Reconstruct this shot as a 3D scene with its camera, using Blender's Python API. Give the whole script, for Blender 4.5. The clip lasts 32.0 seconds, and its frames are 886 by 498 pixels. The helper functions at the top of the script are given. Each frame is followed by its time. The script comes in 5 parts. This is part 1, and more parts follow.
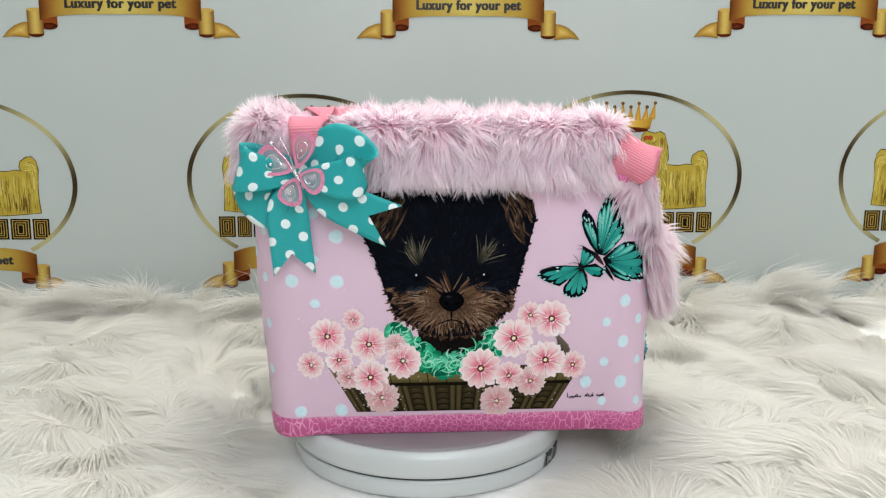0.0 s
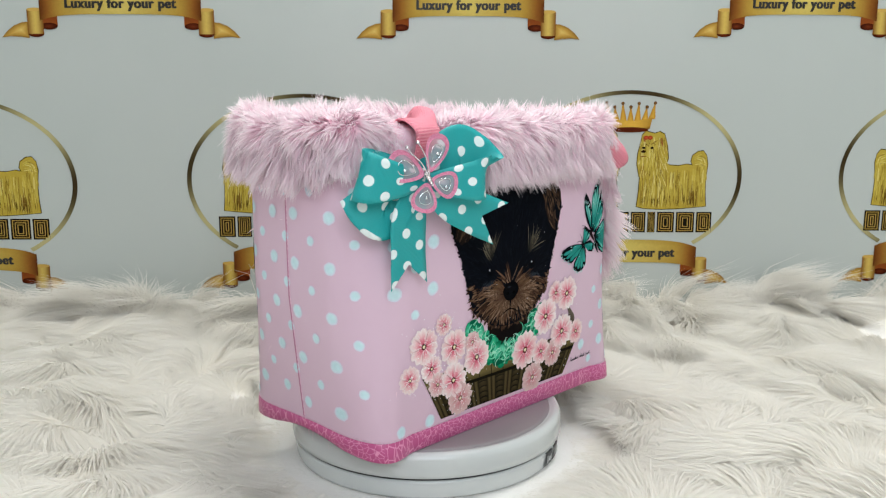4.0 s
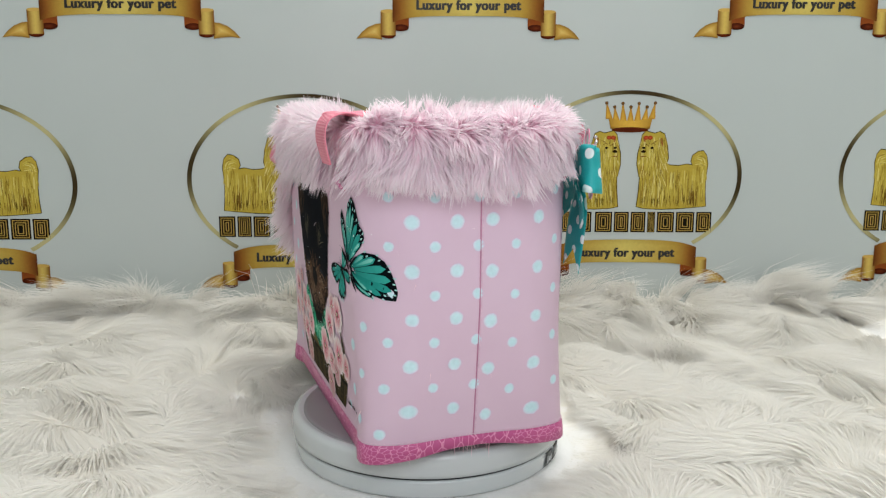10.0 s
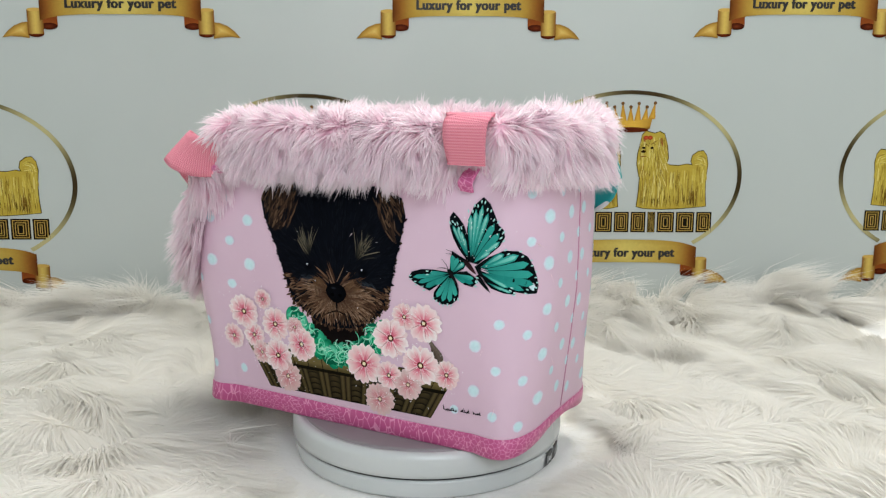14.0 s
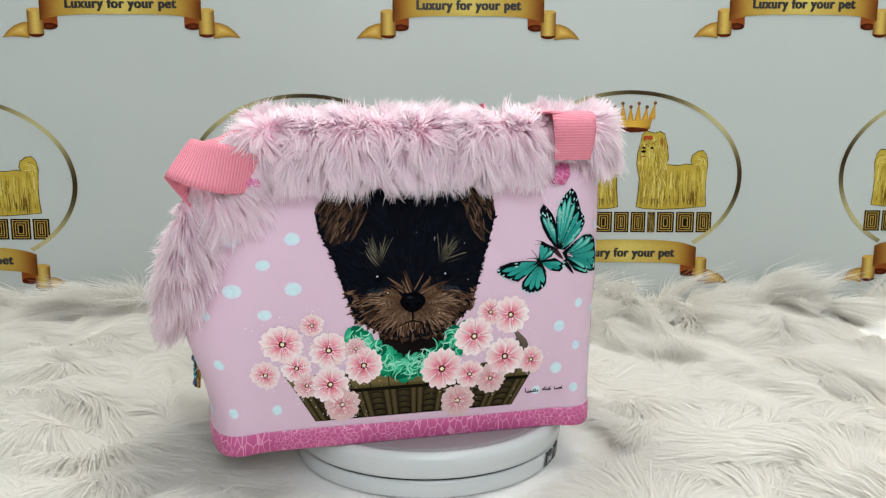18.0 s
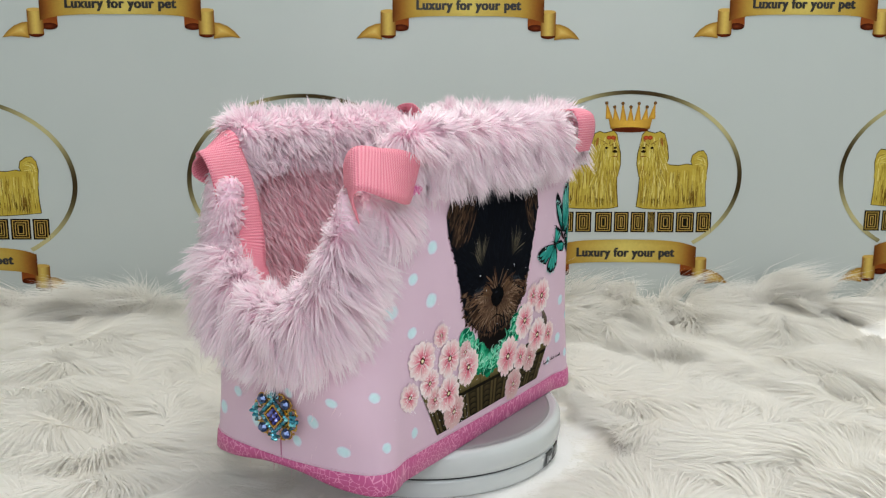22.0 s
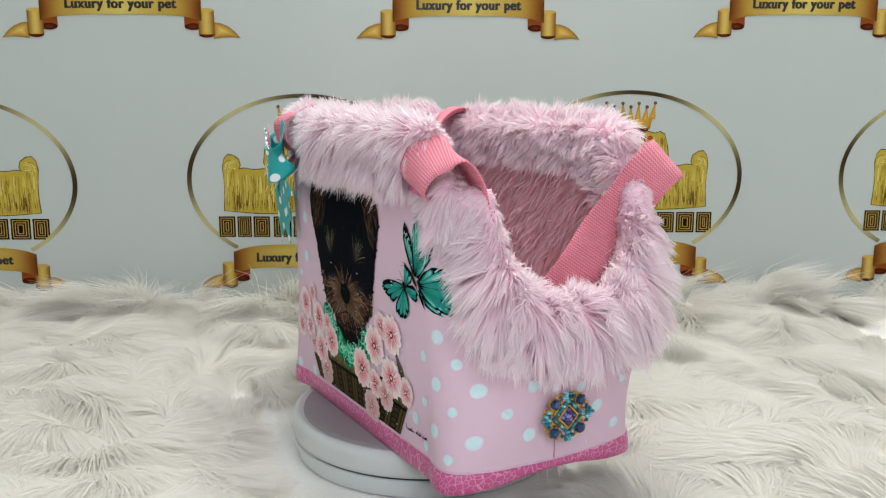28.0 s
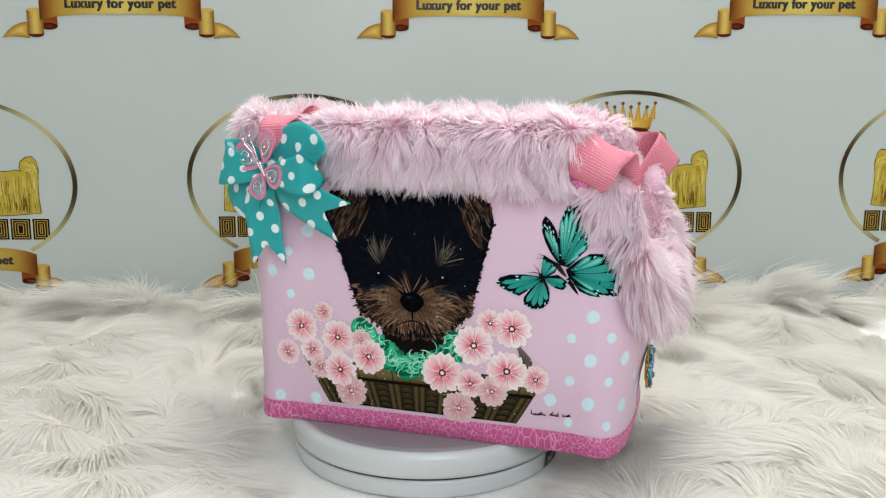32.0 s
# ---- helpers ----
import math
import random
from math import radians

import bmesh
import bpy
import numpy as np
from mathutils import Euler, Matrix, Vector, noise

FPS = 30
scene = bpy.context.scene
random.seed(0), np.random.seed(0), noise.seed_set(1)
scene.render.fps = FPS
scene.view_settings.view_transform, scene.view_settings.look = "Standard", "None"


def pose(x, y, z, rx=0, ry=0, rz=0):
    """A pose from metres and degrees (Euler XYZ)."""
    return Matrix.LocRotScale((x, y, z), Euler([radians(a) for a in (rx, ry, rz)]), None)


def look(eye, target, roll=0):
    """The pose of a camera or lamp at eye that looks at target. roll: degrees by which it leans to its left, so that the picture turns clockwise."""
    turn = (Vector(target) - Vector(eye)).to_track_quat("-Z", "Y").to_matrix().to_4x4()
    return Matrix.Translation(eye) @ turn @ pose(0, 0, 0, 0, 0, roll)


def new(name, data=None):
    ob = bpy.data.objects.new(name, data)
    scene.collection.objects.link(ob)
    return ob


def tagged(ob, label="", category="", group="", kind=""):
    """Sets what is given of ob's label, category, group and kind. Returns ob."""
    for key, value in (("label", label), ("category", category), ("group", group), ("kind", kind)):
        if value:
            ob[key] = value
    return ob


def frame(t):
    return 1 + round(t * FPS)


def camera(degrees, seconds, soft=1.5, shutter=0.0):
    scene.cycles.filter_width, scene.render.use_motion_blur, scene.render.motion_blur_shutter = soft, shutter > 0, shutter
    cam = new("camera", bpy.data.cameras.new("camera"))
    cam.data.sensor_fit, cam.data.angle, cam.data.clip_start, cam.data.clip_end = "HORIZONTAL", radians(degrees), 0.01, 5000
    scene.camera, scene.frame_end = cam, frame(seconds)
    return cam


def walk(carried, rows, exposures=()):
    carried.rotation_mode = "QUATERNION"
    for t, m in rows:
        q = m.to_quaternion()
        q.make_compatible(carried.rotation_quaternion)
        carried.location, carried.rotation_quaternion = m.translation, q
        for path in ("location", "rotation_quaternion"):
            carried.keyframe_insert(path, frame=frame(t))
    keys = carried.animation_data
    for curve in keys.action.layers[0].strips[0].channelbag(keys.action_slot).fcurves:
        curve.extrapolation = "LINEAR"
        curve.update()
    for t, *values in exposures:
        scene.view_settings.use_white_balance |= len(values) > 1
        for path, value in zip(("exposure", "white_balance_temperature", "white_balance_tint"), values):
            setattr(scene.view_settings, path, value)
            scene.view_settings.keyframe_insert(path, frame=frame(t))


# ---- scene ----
# camera: on a tripod, still
cam = camera(54.23, 32.0, soft=1.25)
EYE = Vector((0.0, -0.95, 0.40))
AHEAD = Vector((0.02001, 0.98389, -0.17768))
STILL = look(EYE, EYE + AHEAD, 0.143)
# the camera meters on the bag: the dark picture on its long sides opens the exposure a little
walk(cam, [(0.0, STILL), (32.0, STILL)], [(0.0, 0.19), (3.0, 0.15), (6.0, 0.04), (8.0, 0.0), (11.0, 0.06), (14.0, 0.13), (17.0, 0.16), (19.0, 0.13), (21.0, 0.06), (24.0, -0.03), (27.0, 0.03), (30.0, 0.13), (32.0, 0.18)])

# ---- light ----
world = bpy.data.worlds.new("world")
scene.world = world
world.use_nodes = True
world.node_tree.nodes["Background"].inputs[0].default_value = (0.9, 0.95, 1.0, 1)
world.node_tree.nodes["Background"].inputs[1].default_value = 0.1


def area_lamp(name, eye, target, sx, sy, watts, colour):
    data = bpy.data.lights.new(name, "AREA")
    data.shape, data.size, data.size_y, data.energy, data.color = "RECTANGLE", sx, sy, watts, colour
    ob = new(name, data)
    ob.matrix_world = look(eye, target)
    return ob


area_lamp("ceiling_panel_light", (0.15, 0.32, 2.15), (0.08, 0.28, 0.0), 1.4, 0.8, 41, (0.975, 0.985, 0.96))
area_lamp("softbox_light", (0.3, -2.3, 1.65), (0.05, 0.25, 0.10), 1.6, 1.2, 28, (0.90, 0.97, 1.06))

# ---- materials ----


def material(name, colour, rough=0.6, metal=0.0):
    m = bpy.data.materials.new(name)
    m.use_nodes = True
    b = m.node_tree.nodes["Principled BSDF"]
    b.inputs["Base Color"].default_value = (*colour, 1)
    b.inputs["Roughness"].default_value = rough
    b.inputs["Metallic"].default_value = metal
    return m


def node(m, kind, **values):
    n = m.node_tree.nodes.new(kind)
    for key, value in values.items():
        n.inputs[key].default_value = value
    return n


def link(m, a, b):
    m.node_tree.links.new(a, b)


def shader(m):
    return m.node_tree.nodes["Principled BSDF"]


def mottled(name, c1, c2, scale=40.0, rough=0.6, metal=0.0, bump=0.0, bump_scale=400.0, detail=4.0, coords="Object"):
    """Two colours mixed by noise at one scale, with a fine bump at another."""
    m = material(name, c1, rough, metal)
    tc = node(m, "ShaderNodeTexCoord")
    n = node(m, "ShaderNodeTexNoise", Scale=scale, Detail=detail)
    link(m, tc.outputs[coords], n.inputs["Vector"])
    r = node(m, "ShaderNodeValToRGB")
    r.color_ramp.elements[0].position, r.color_ramp.elements[1].position = 0.3, 0.7
    r.color_ramp.elements[0].color, r.color_ramp.elements[1].color = (*c1, 1), (*c2, 1)
    link(m, n.outputs["Fac"], r.inputs["Fac"])
    link(m, r.outputs["Color"], shader(m).inputs["Base Color"])
    if bump:
        f = node(m, "ShaderNodeTexNoise", Scale=bump_scale, Detail=3.0)
        link(m, tc.outputs[coords], f.inputs["Vector"])
        b = node(m, "ShaderNodeBump", Strength=bump, Distance=0.001)
        link(m, f.outputs["Fac"], b.inputs["Height"])
        link(m, b.outputs["Normal"], shader(m).inputs["Normal"])
    return m


def fur_material(name, root, tip, pale, rough=0.55, glow=0.35):
    """Hair: colour runs from root to tip (attribute 'along'), each strand a little different, part of the light passes through."""
    m = material(name, tip, rough)
    at = node(m, "ShaderNodeAttribute")
    at.attribute_name = "along"
    r = node(m, "ShaderNodeValToRGB")
    r.color_ramp.elements[0].color, r.color_ramp.elements[1].color = (*root, 1), (*tip, 1)
    r.color_ramp.elements[1].position = 0.75
    link(m, at.outputs["Fac"], r.inputs["Fac"])
    g = node(m, "ShaderNodeNewGeometry")
    mix = node(m, "ShaderNodeMix")
    mix.data_type = "RGBA"
    mul = node(m, "ShaderNodeMath")
    mul.operation = "MULTIPLY"
    link(m, g.outputs["Random Per Island"], mul.inputs[0])
    link(m, at.outputs["Fac"], mul.inputs[1])
    link(m, mul.outputs[0], mix.inputs["Factor"])
    link(m, r.outputs["Color"], mix.inputs["A"])
    mix.inputs["B"].default_value = (*pale, 1)
    link(m, mix.outputs["Result"], shader(m).inputs["Base Color"])
    shader(m).inputs["Specular IOR Level"].default_value = 0.2
    tr = node(m, "ShaderNodeBsdfTranslucent")
    link(m, mix.outputs["Result"], tr.inputs["Color"])
    ms = node(m, "ShaderNodeMixShader", Fac=glow)
    link(m, shader(m).outputs[0], ms.inputs[1])
    link(m, tr.outputs[0], ms.inputs[2])
    link(m, ms.outputs[0], m.node_tree.nodes["Material Output"].inputs["Surface"])
    return m


M_PINK_FUR = fur_material("pink_fur", (0.98, 0.76, 0.84), (0.99, 0.87, 0.915), (0.995, 0.97, 0.98), 0.5, 0.66)
# lining colour is deepened to stand in for pink inter-reflection inside the bag
M_LINING_FUR = fur_material("bounce_pink_lining_fur", (0.98, 0.58, 0.64), (0.985, 0.73, 0.78), (0.985, 0.86, 0.89), 0.5, 0.5)
M_WHITE_FUR = fur_material("white_fur", (0.935, 0.91, 0.855), (0.93, 0.91, 0.865), (0.945, 0.93, 0.90), 0.8, 0.6)
M_FUR_BASE = mottled("pink_fur_backing", (0.93, 0.68, 0.78), (0.95, 0.74, 0.83), 60, 0.8, 0, 0.5, 700)
M_FABRIC = mottled("pink_printed_fabric", (0.72, 0.505, 0.62), (0.745, 0.535, 0.65), 14, 0.5, 0, 0.15, 1800)
M_RUG_BASE = mottled("rug_backing", (0.88, 0.86, 0.82), (0.92, 0.90, 0.87), 18, 0.9, 0, 0.8, 200)
M_BACKDROP = mottled("matt_vinyl_backdrop", (0.475, 0.515, 0.485), (0.51, 0.545, 0.515), 3, 0.45, 0, 0.05, 900)
M_WHITE_PLASTIC = mottled("glossy_white_plastic", (0.61, 0.64, 0.63), (0.65, 0.67, 0.66), 12, 0.2, 0, 0.02, 300)
# the bag's shade and reflection on the white platter, put into a colour
M_PLATTER_SHADE = mottled("mauve_grey_platter_shade", (0.27, 0.24, 0.25), (0.30, 0.265, 0.275), 12, 0.4, 0, 0.02, 300)
M_DARK_PLASTIC = mottled("black_plastic", (0.012, 0.012, 0.013), (0.03, 0.03, 0.032), 300, 0.4)
M_WALL = mottled("painted_wall", (0.72, 0.72, 0.70), (0.76, 0.76, 0.74), 3, 0.9, 0, 0.1, 200)

# ---- helpers for meshes ----


def part(name, bm, mat, parent=None, label="", smooth=False):
    """Links a bmesh (or a ready mesh) as one object, under parent if there is one."""
    if isinstance(bm, bmesh.types.BMesh):
        me = bpy.data.meshes.new(name)
        bm.normal_update()
        bm.to_mesh(me)
        bm.free()
    else:
        me = bm
    for m in mat if isinstance(mat, (list, tuple)) else (mat,):
        me.materials.append(m)
    if smooth:
        me.shade_smooth()
    ob = new(name, me)
    ob.parent = parent
    if label:
        ob["label"] = label
    return ob


def mesh_of(name, verts, faces):
    me = bpy.data.meshes.new(name)
    me.from_pydata([tuple(v) for v in verts], [], faces)
    me.validate()
    return me


def grid_mesh(name, points, closed_u=False, closed_v=False):
    """points: array (nu, nv, 3)."""
    nu, nv = points.shape[:2]
    faces = []
    for i in range(nu if closed_u else nu - 1):
        for j in range(nv if closed_v else nv - 1):
            i2, j2 = (i + 1) % nu, (j + 1) % nv
            faces.append((i * nv + j, i2 * nv + j, i2 * nv + j2, i * nv + j2))
    return mesh_of(name, points.reshape(-1, 3), faces)


def box(bm, centre, size, bevel=0.0, turn=None):
    m = Matrix.Translation(centre) @ (turn or Matrix.Identity(4)) @ Matrix.Diagonal((*size, 1))
    r = bmesh.ops.create_cube(bm, size=1, matrix=m)
    if bevel:
        edges = list({e for v in r["verts"] for e in v.link_edges})
        bmesh.ops.bevel(bm, geom=edges, offset=bevel, segments=2, affect="EDGES", profile=0.5)
    return bm


def lathe(profile, n=96):
    """A solid of revolution about z from (radius, height) pairs."""
    a = np.linspace(0, 2 * math.pi, n, endpoint=False)
    pts = np.array([[(r * math.cos(t), r * math.sin(t), z) for r, z in profile] for t in a])
    return grid_mesh("lathe", pts, closed_u=True)


def unit(a):
    return a / np.maximum(np.linalg.norm(a, axis=-1, keepdims=True), 1e-9)


def strands(name, root, way, sag, length, width, rng, segs=3, blunt=0.0, facing=None, twist=0.45):
    """Hair as tapered bent blades: root, first direction, bend, length and width of each."""
    n = len(root)
    turn = rng.normal(size=(n, 3))
    side = unit(np.cross(way, turn if facing is None else facing + twist * turn))
    rows, along = [], []
    for k in range(segs):
        t = k / segs if blunt < 0.5 else k * 0.95 / (segs - 1)
        p = root + length[:, None] * (way * t + sag * t * t)
        w = (width * (1 - (1 - blunt) * t ** 1.6) * (0.75 + 0.5 * min(1, 3 * t)))[:, None] * side * 0.5
        rows += [p - w, p + w]
        along += [t, t]
    rows.append(root + length[:, None] * (way + sag))
    along.append(1.0)
    per = 2 * segs + 1
    verts = np.stack(rows, 1).reshape(-1, 3)
    base = (np.arange(n) * per)[:, None]
    loops, starts, totals = [], [], []
    quads = np.concatenate([base + np.array([2 * k, 2 * k + 1, 2 * k + 3, 2 * k + 2]) for k in range(segs - 1)], 1)
    tri = base + np.array([2 * segs - 2, 2 * segs - 1, 2 * segs])
    loops = np.concatenate([quads, tri], 1).reshape(-1)
    sizes = np.tile([4] * (segs - 1) + [3], n)
    starts = np.concatenate([[0], np.cumsum(sizes)[:-1]])
    me = bpy.data.meshes.new(name)
    me.vertices.add(len(verts))
    me.vertices.foreach_set("co", verts.astype(np.float32).ravel())
    me.loops.add(len(loops))
    me.loops.foreach_set("vertex_index", loops.astype(np.int32))
    me.polygons.add(len(sizes))
    me.polygons.foreach_set("loop_start", starts.astype(np.int32))
    me.update(calc_edges=True)
    a = me.attributes.new("along", "FLOAT", "POINT")
    a.data.foreach_set("value", np.tile(np.array(along, np.float32), n))
    me.polygons.foreach_set("use_smooth", np.ones(len(sizes), bool))
    return me


def swell(x, y, scale, seed):
    """Smooth noise over arrays, from a few crossing waves."""
    r = np.random.default_rng(seed)
    out = 0
    for k in range(7):
        a, ph, f = r.uniform(0, 2 * math.pi), r.uniform(0, 6.28), r.uniform(0.6, 1.7) / scale
        out = out + np.sin((x * math.cos(a) + y * math.sin(a)) * 6.28 * f + ph)
    return out / 2.7


# ---- setting ----
BACK_Y = 0.50


def rug_height(x, y):
    h = 0.011 * swell(x, y, 0.34, 3) + 0.005 * swell(x, y, 0.11, 4) + 0.014
    near = np.clip((np.hypot(x, y) - 0.19) / 0.17, 0, 1)
    rise = np.clip((y - 0.27) / 0.20, 0, 1) ** 1.5 * (0.026 + 0.008 * swell(x, y, 0.22, 6))
    return np.maximum(h * near + rise, 0.001)


def build_room():
    bm = bmesh.new()
    box(bm, (0, -1.0, -0.82), (4.4, 4.4, 0.04))
    tagged(part("floor", bm, M_WALL), "plain pale floor of the room", "floor", kind="structure")
    for nm, c, s in (("wall_north", (0, 1.22, 0.85), (4.4, 0.04, 3.3)), ("wall_south", (0, -3.22, 0.85), (4.4, 0.04, 3.3)),
                     ("wall_east", (2.22, -1, 0.85), (0.04, 4.4, 3.3)), ("wall_west", (-2.22, -1, 0.85), (0.04, 4.4, 3.3))):
        tagged(part(nm, box(bmesh.new(), c, s), M_WALL), "plain painted wall of the room", "wall", kind="structure")
    tagged(part("ceiling", box(bmesh.new(), (0, -1, 2.52), (4.4, 4.4, 0.04)), M_WALL), "plain white ceiling", "ceiling", kind="structure")


def build_backdrop():
    xs, zs = np.linspace(-1.1, 1.1, 90), np.linspace(-0.5, 1.5, 40)
    pts = np.array([[(x, sheet_y(x, z), z) for z in zs] for x in xs])
    ob = part("backdrop", grid_mesh("backdrop", pts), M_BACKDROP, smooth=True)
    mod = ob.modifiers.new("thickness", "SOLIDIFY")
    mod.thickness, mod.offset = 0.001, 1.0
    return tagged(ob, "pale grey vinyl backdrop with a repeated gold crest", "backdrop", kind="structure")


def sheet_y(x, z):
    """The hanging sheet waves a little."""
    return BACK_Y + 0.004 * math.sin(x * 5.0 + 0.8) + 0.002 * math.sin(x * 11 + z * 2)


def build_rug():
    bm = bmesh.new()
    box(bm, (0, -0.2, -0.02), (2.0, 1.42, 0.036), 0.004)
    tagged(part("display_table", bm, M_WALL), "plain table top under the fur rug", "table")
    rug = tagged(new("fur_rug"), "long-haired creamy white faux fur rug, shaggy and ruffled", "rug")
    xs, ys = np.linspace(-0.95, 0.95, 120), np.linspace(-0.75, BACK_Y - 0.012, 80)
    pts = np.array([[(x, y, 0.0) for y in ys] for x in xs])
    pts[..., 2] = rug_height(pts[..., 0], pts[..., 1])
    part("backing", grid_mesh("backing", pts), M_RUG_BASE, rug, smooth=True)
    rng = np.random.default_rng(5)
    n = 560000
    x, y = rng.uniform(-0.84, 0.84, n), rng.uniform(-0.34, BACK_Y - 0.015, n)
    keep = (np.hypot(x, y) > 0.166) & (np.abs(x) < 0.70 + 0.36 * (y - 0.2))
    x, y = x[keep], y[keep]
    n = len(x)
    z = rug_height(x, y)
    ang = 2.7 * swell(x, y, 0.50, 11) + 0.9 * swell(x, y, 0.17, 12) + rng.normal(0, 0.13, n)
    lean = np.clip(1.15 + 0.35 * swell(x, y, 0.14, 13), 0.6, 1.7)
    # locks: all hairs of one cell bow towards one tip and share a lift
    size = 0.034
    gx, gy = np.floor(x / size + 0.7 * swell(x, y, 0.07, 14)), np.floor(y / size + 0.7 * swell(x, y, 0.07, 15))
    jx, jy = np.sin(gx * 12.99 + gy * 78.2) * 43758.5, np.sin(gx * 39.3 + gy * 11.1) * 24634.6
    jx, jy = jx - np.floor(jx), jy - np.floor(jy)
    lock = (jx * 7.31 + jy * 3.7) % 1.0
    cx, cy = (gx + 0.2 + 0.6 * jx) * size, (gy + 0.2 + 0.6 * jy) * size
    # beside the turntable the hair leans away from it
    away = np.arctan2(y, x)
    near = np.clip(1 - (np.hypot(x, y) - 0.166) / 0.11, 0, 1)
    dx, dy = np.cos(ang) * (1 - near) + np.cos(away) * near, np.sin(ang) * (1 - near) + np.sin(away) * near
    wall = np.clip((y - (BACK_Y - 0.09)) / 0.06, 0, 1)
    dy = np.where(wall > 0, dy * (1 - wall) - 0.70 * wall, dy)
    stray = (lock > 0.72) | (rng.uniform(0, 1, n) < 0.01)
    lean = lean * (1 - (0.15 + 0.6 * stray) * wall) * (1 + 0.8 * near)
    turn = 0.60 * (lock - 0.5)
    dx, dy = dx * np.cos(turn) - dy * np.sin(turn), dx * np.sin(turn) + dy * np.cos(turn)
    way = unit(np.stack([dx * lean, dy * lean, 0.58 + 0.24 * (jy - 0.5) - 0.35 * near + 0.35 * stray * wall], 1) + rng.normal(0, 0.045, (n, 3)))
    sag = np.stack([dx * 0.30, dy * 0.30, np.full(n, -0.44)], 1) + rng.normal(0, 0.05, (n, 3))
    length = rng.uniform(0.050, 0.092, n) * (1 - 0.84 * near) * (1 + 0.22 * stray * wall) * (1 + 0.40 * wall * np.clip(0.4 + swell(x, y, 0.06, 16), 0, 1.2))
    pull = 0.55 / length
    sag[:, 0] += np.clip((cx - x) * pull, -0.3, 0.3)
    sag[:, 1] += np.clip((cy - y) * pull, -0.3, 0.3)
    part("fur_nap", strands("fur_nap", np.stack([x, y, z], 1), way, sag, length, rng.uniform(0.0007, 0.0016, n), rng, 2, 0.25, np.array([0.0, -0.45, 1.0]), 0.22), M_WHITE_FUR, rug)["kind"] = "stuff"


def rating_plate(k):
    a0 = radians(-33 + k * 8.6)
    pts = np.array([[(r * math.cos(a), r * math.sin(a), z) for r, z in ((0.1487, 0.0052), (0.1507, 0.0060), (0.1517, 0.0205), (0.1497, 0.0212))] for a in np.linspace(a0, a0 + radians(6.8), 6)])
    return grid_mesh("rating_plate", pts)


def plate_mark(k, x, w, h):
    """A pale bar of the print on a rating plate."""
    a0 = radians(-33 + k * 8.6 + x)
    pts = np.array([[(0.1521 * math.cos(a), 0.1521 * math.sin(a), z) for z in (0.0130 - h, 0.0130 + h)] for a in (a0, a0 + radians(w))])
    return grid_mesh("plate_mark", pts)


def build_turntable():
    table = tagged(new("turntable"), "round glossy white motorised turntable on the fur rug", "turntable")
    table.location = (0.0012, 0, 0)
    part("base", lathe([(0, 0.0005), (0.143, 0.0005), (0.1475, 0.0030), (0.1490, 0.006), (0.1508, 0.0195), (0.1500, 0.0215), (0.147, 0.0222), (0, 0.0222)]), M_WHITE_PLASTIC, table, smooth=True)
    # added black disc that stands in for shade in the gap below the platter
    part("gap_shade", lathe([(0, 0.0223), (0.1485, 0.0223), (0.1485, 0.0246), (0, 0.0246)]), M_DARK_PLASTIC, table, smooth=False)
    for k in (0, 1):
        plate = part("rating_plate", rating_plate(k), M_DARK_PLASTIC, table, "small black printed label, unreadable")
        for x, w, h in ((1.2, 0.7, 0.0045), (2.6, 1.6, 0.0022), (4.9, 0.6, 0.004)):
            part("plate_mark", plate_mark(k, x + 0.5 * k, w, h), M_WHITE_PLASTIC, plate)
    platter = part("platter", lathe([(0, 0.0247), (0.1500, 0.0247), (0.1522, 0.0256), (0.1530, 0.031), (0.1526, 0.0435), (0.1508, 0.0485), (0.1475, 0.0508), (0.1445, 0.0508),
                           (0.1425, 0.0498), (0.140, 0.0492), (0, 0.0492)]), M_WHITE_PLASTIC, table, smooth=True)
    # added disc: paints the bag's shade and reflection onto the platter top
    part("platter_pad", lathe([(0, 0.0515), (0.1360, 0.0515), (0.1398, 0.0508), (0.1402, 0.0493)]), M_PLATTER_SHADE, platter, "added mauve-grey disc standing for shade and reflection on the platter", smooth=True)
    return table


build_room()
build_backdrop()
build_rug()
turntable = build_turntable()

# ---- the carrier bag ----
# its own space: x along the bag, the open end at +x, z up from its base
H = 0.305
A0, B0, R0 = 0.203, 0.104, 0.054
LONG, SHORT, BEND = 2 * (A0 - R0), 2 * (B0 - R0), math.pi * R0 / 2
ROUND = 2 * (LONG + SHORT) + 4 * BEND
S_END = LONG / 2 + BEND + SHORT / 2
S_BACK = S_END + SHORT / 2 + BEND + LONG / 2
S_TAIL = S_BACK + LONG / 2 + BEND + SHORT / 2

bag = tagged(new("pet_carrier_bag"), "pink polka-dot pet carrier bag with fluffy fur trim on a turntable", "pet carrier")


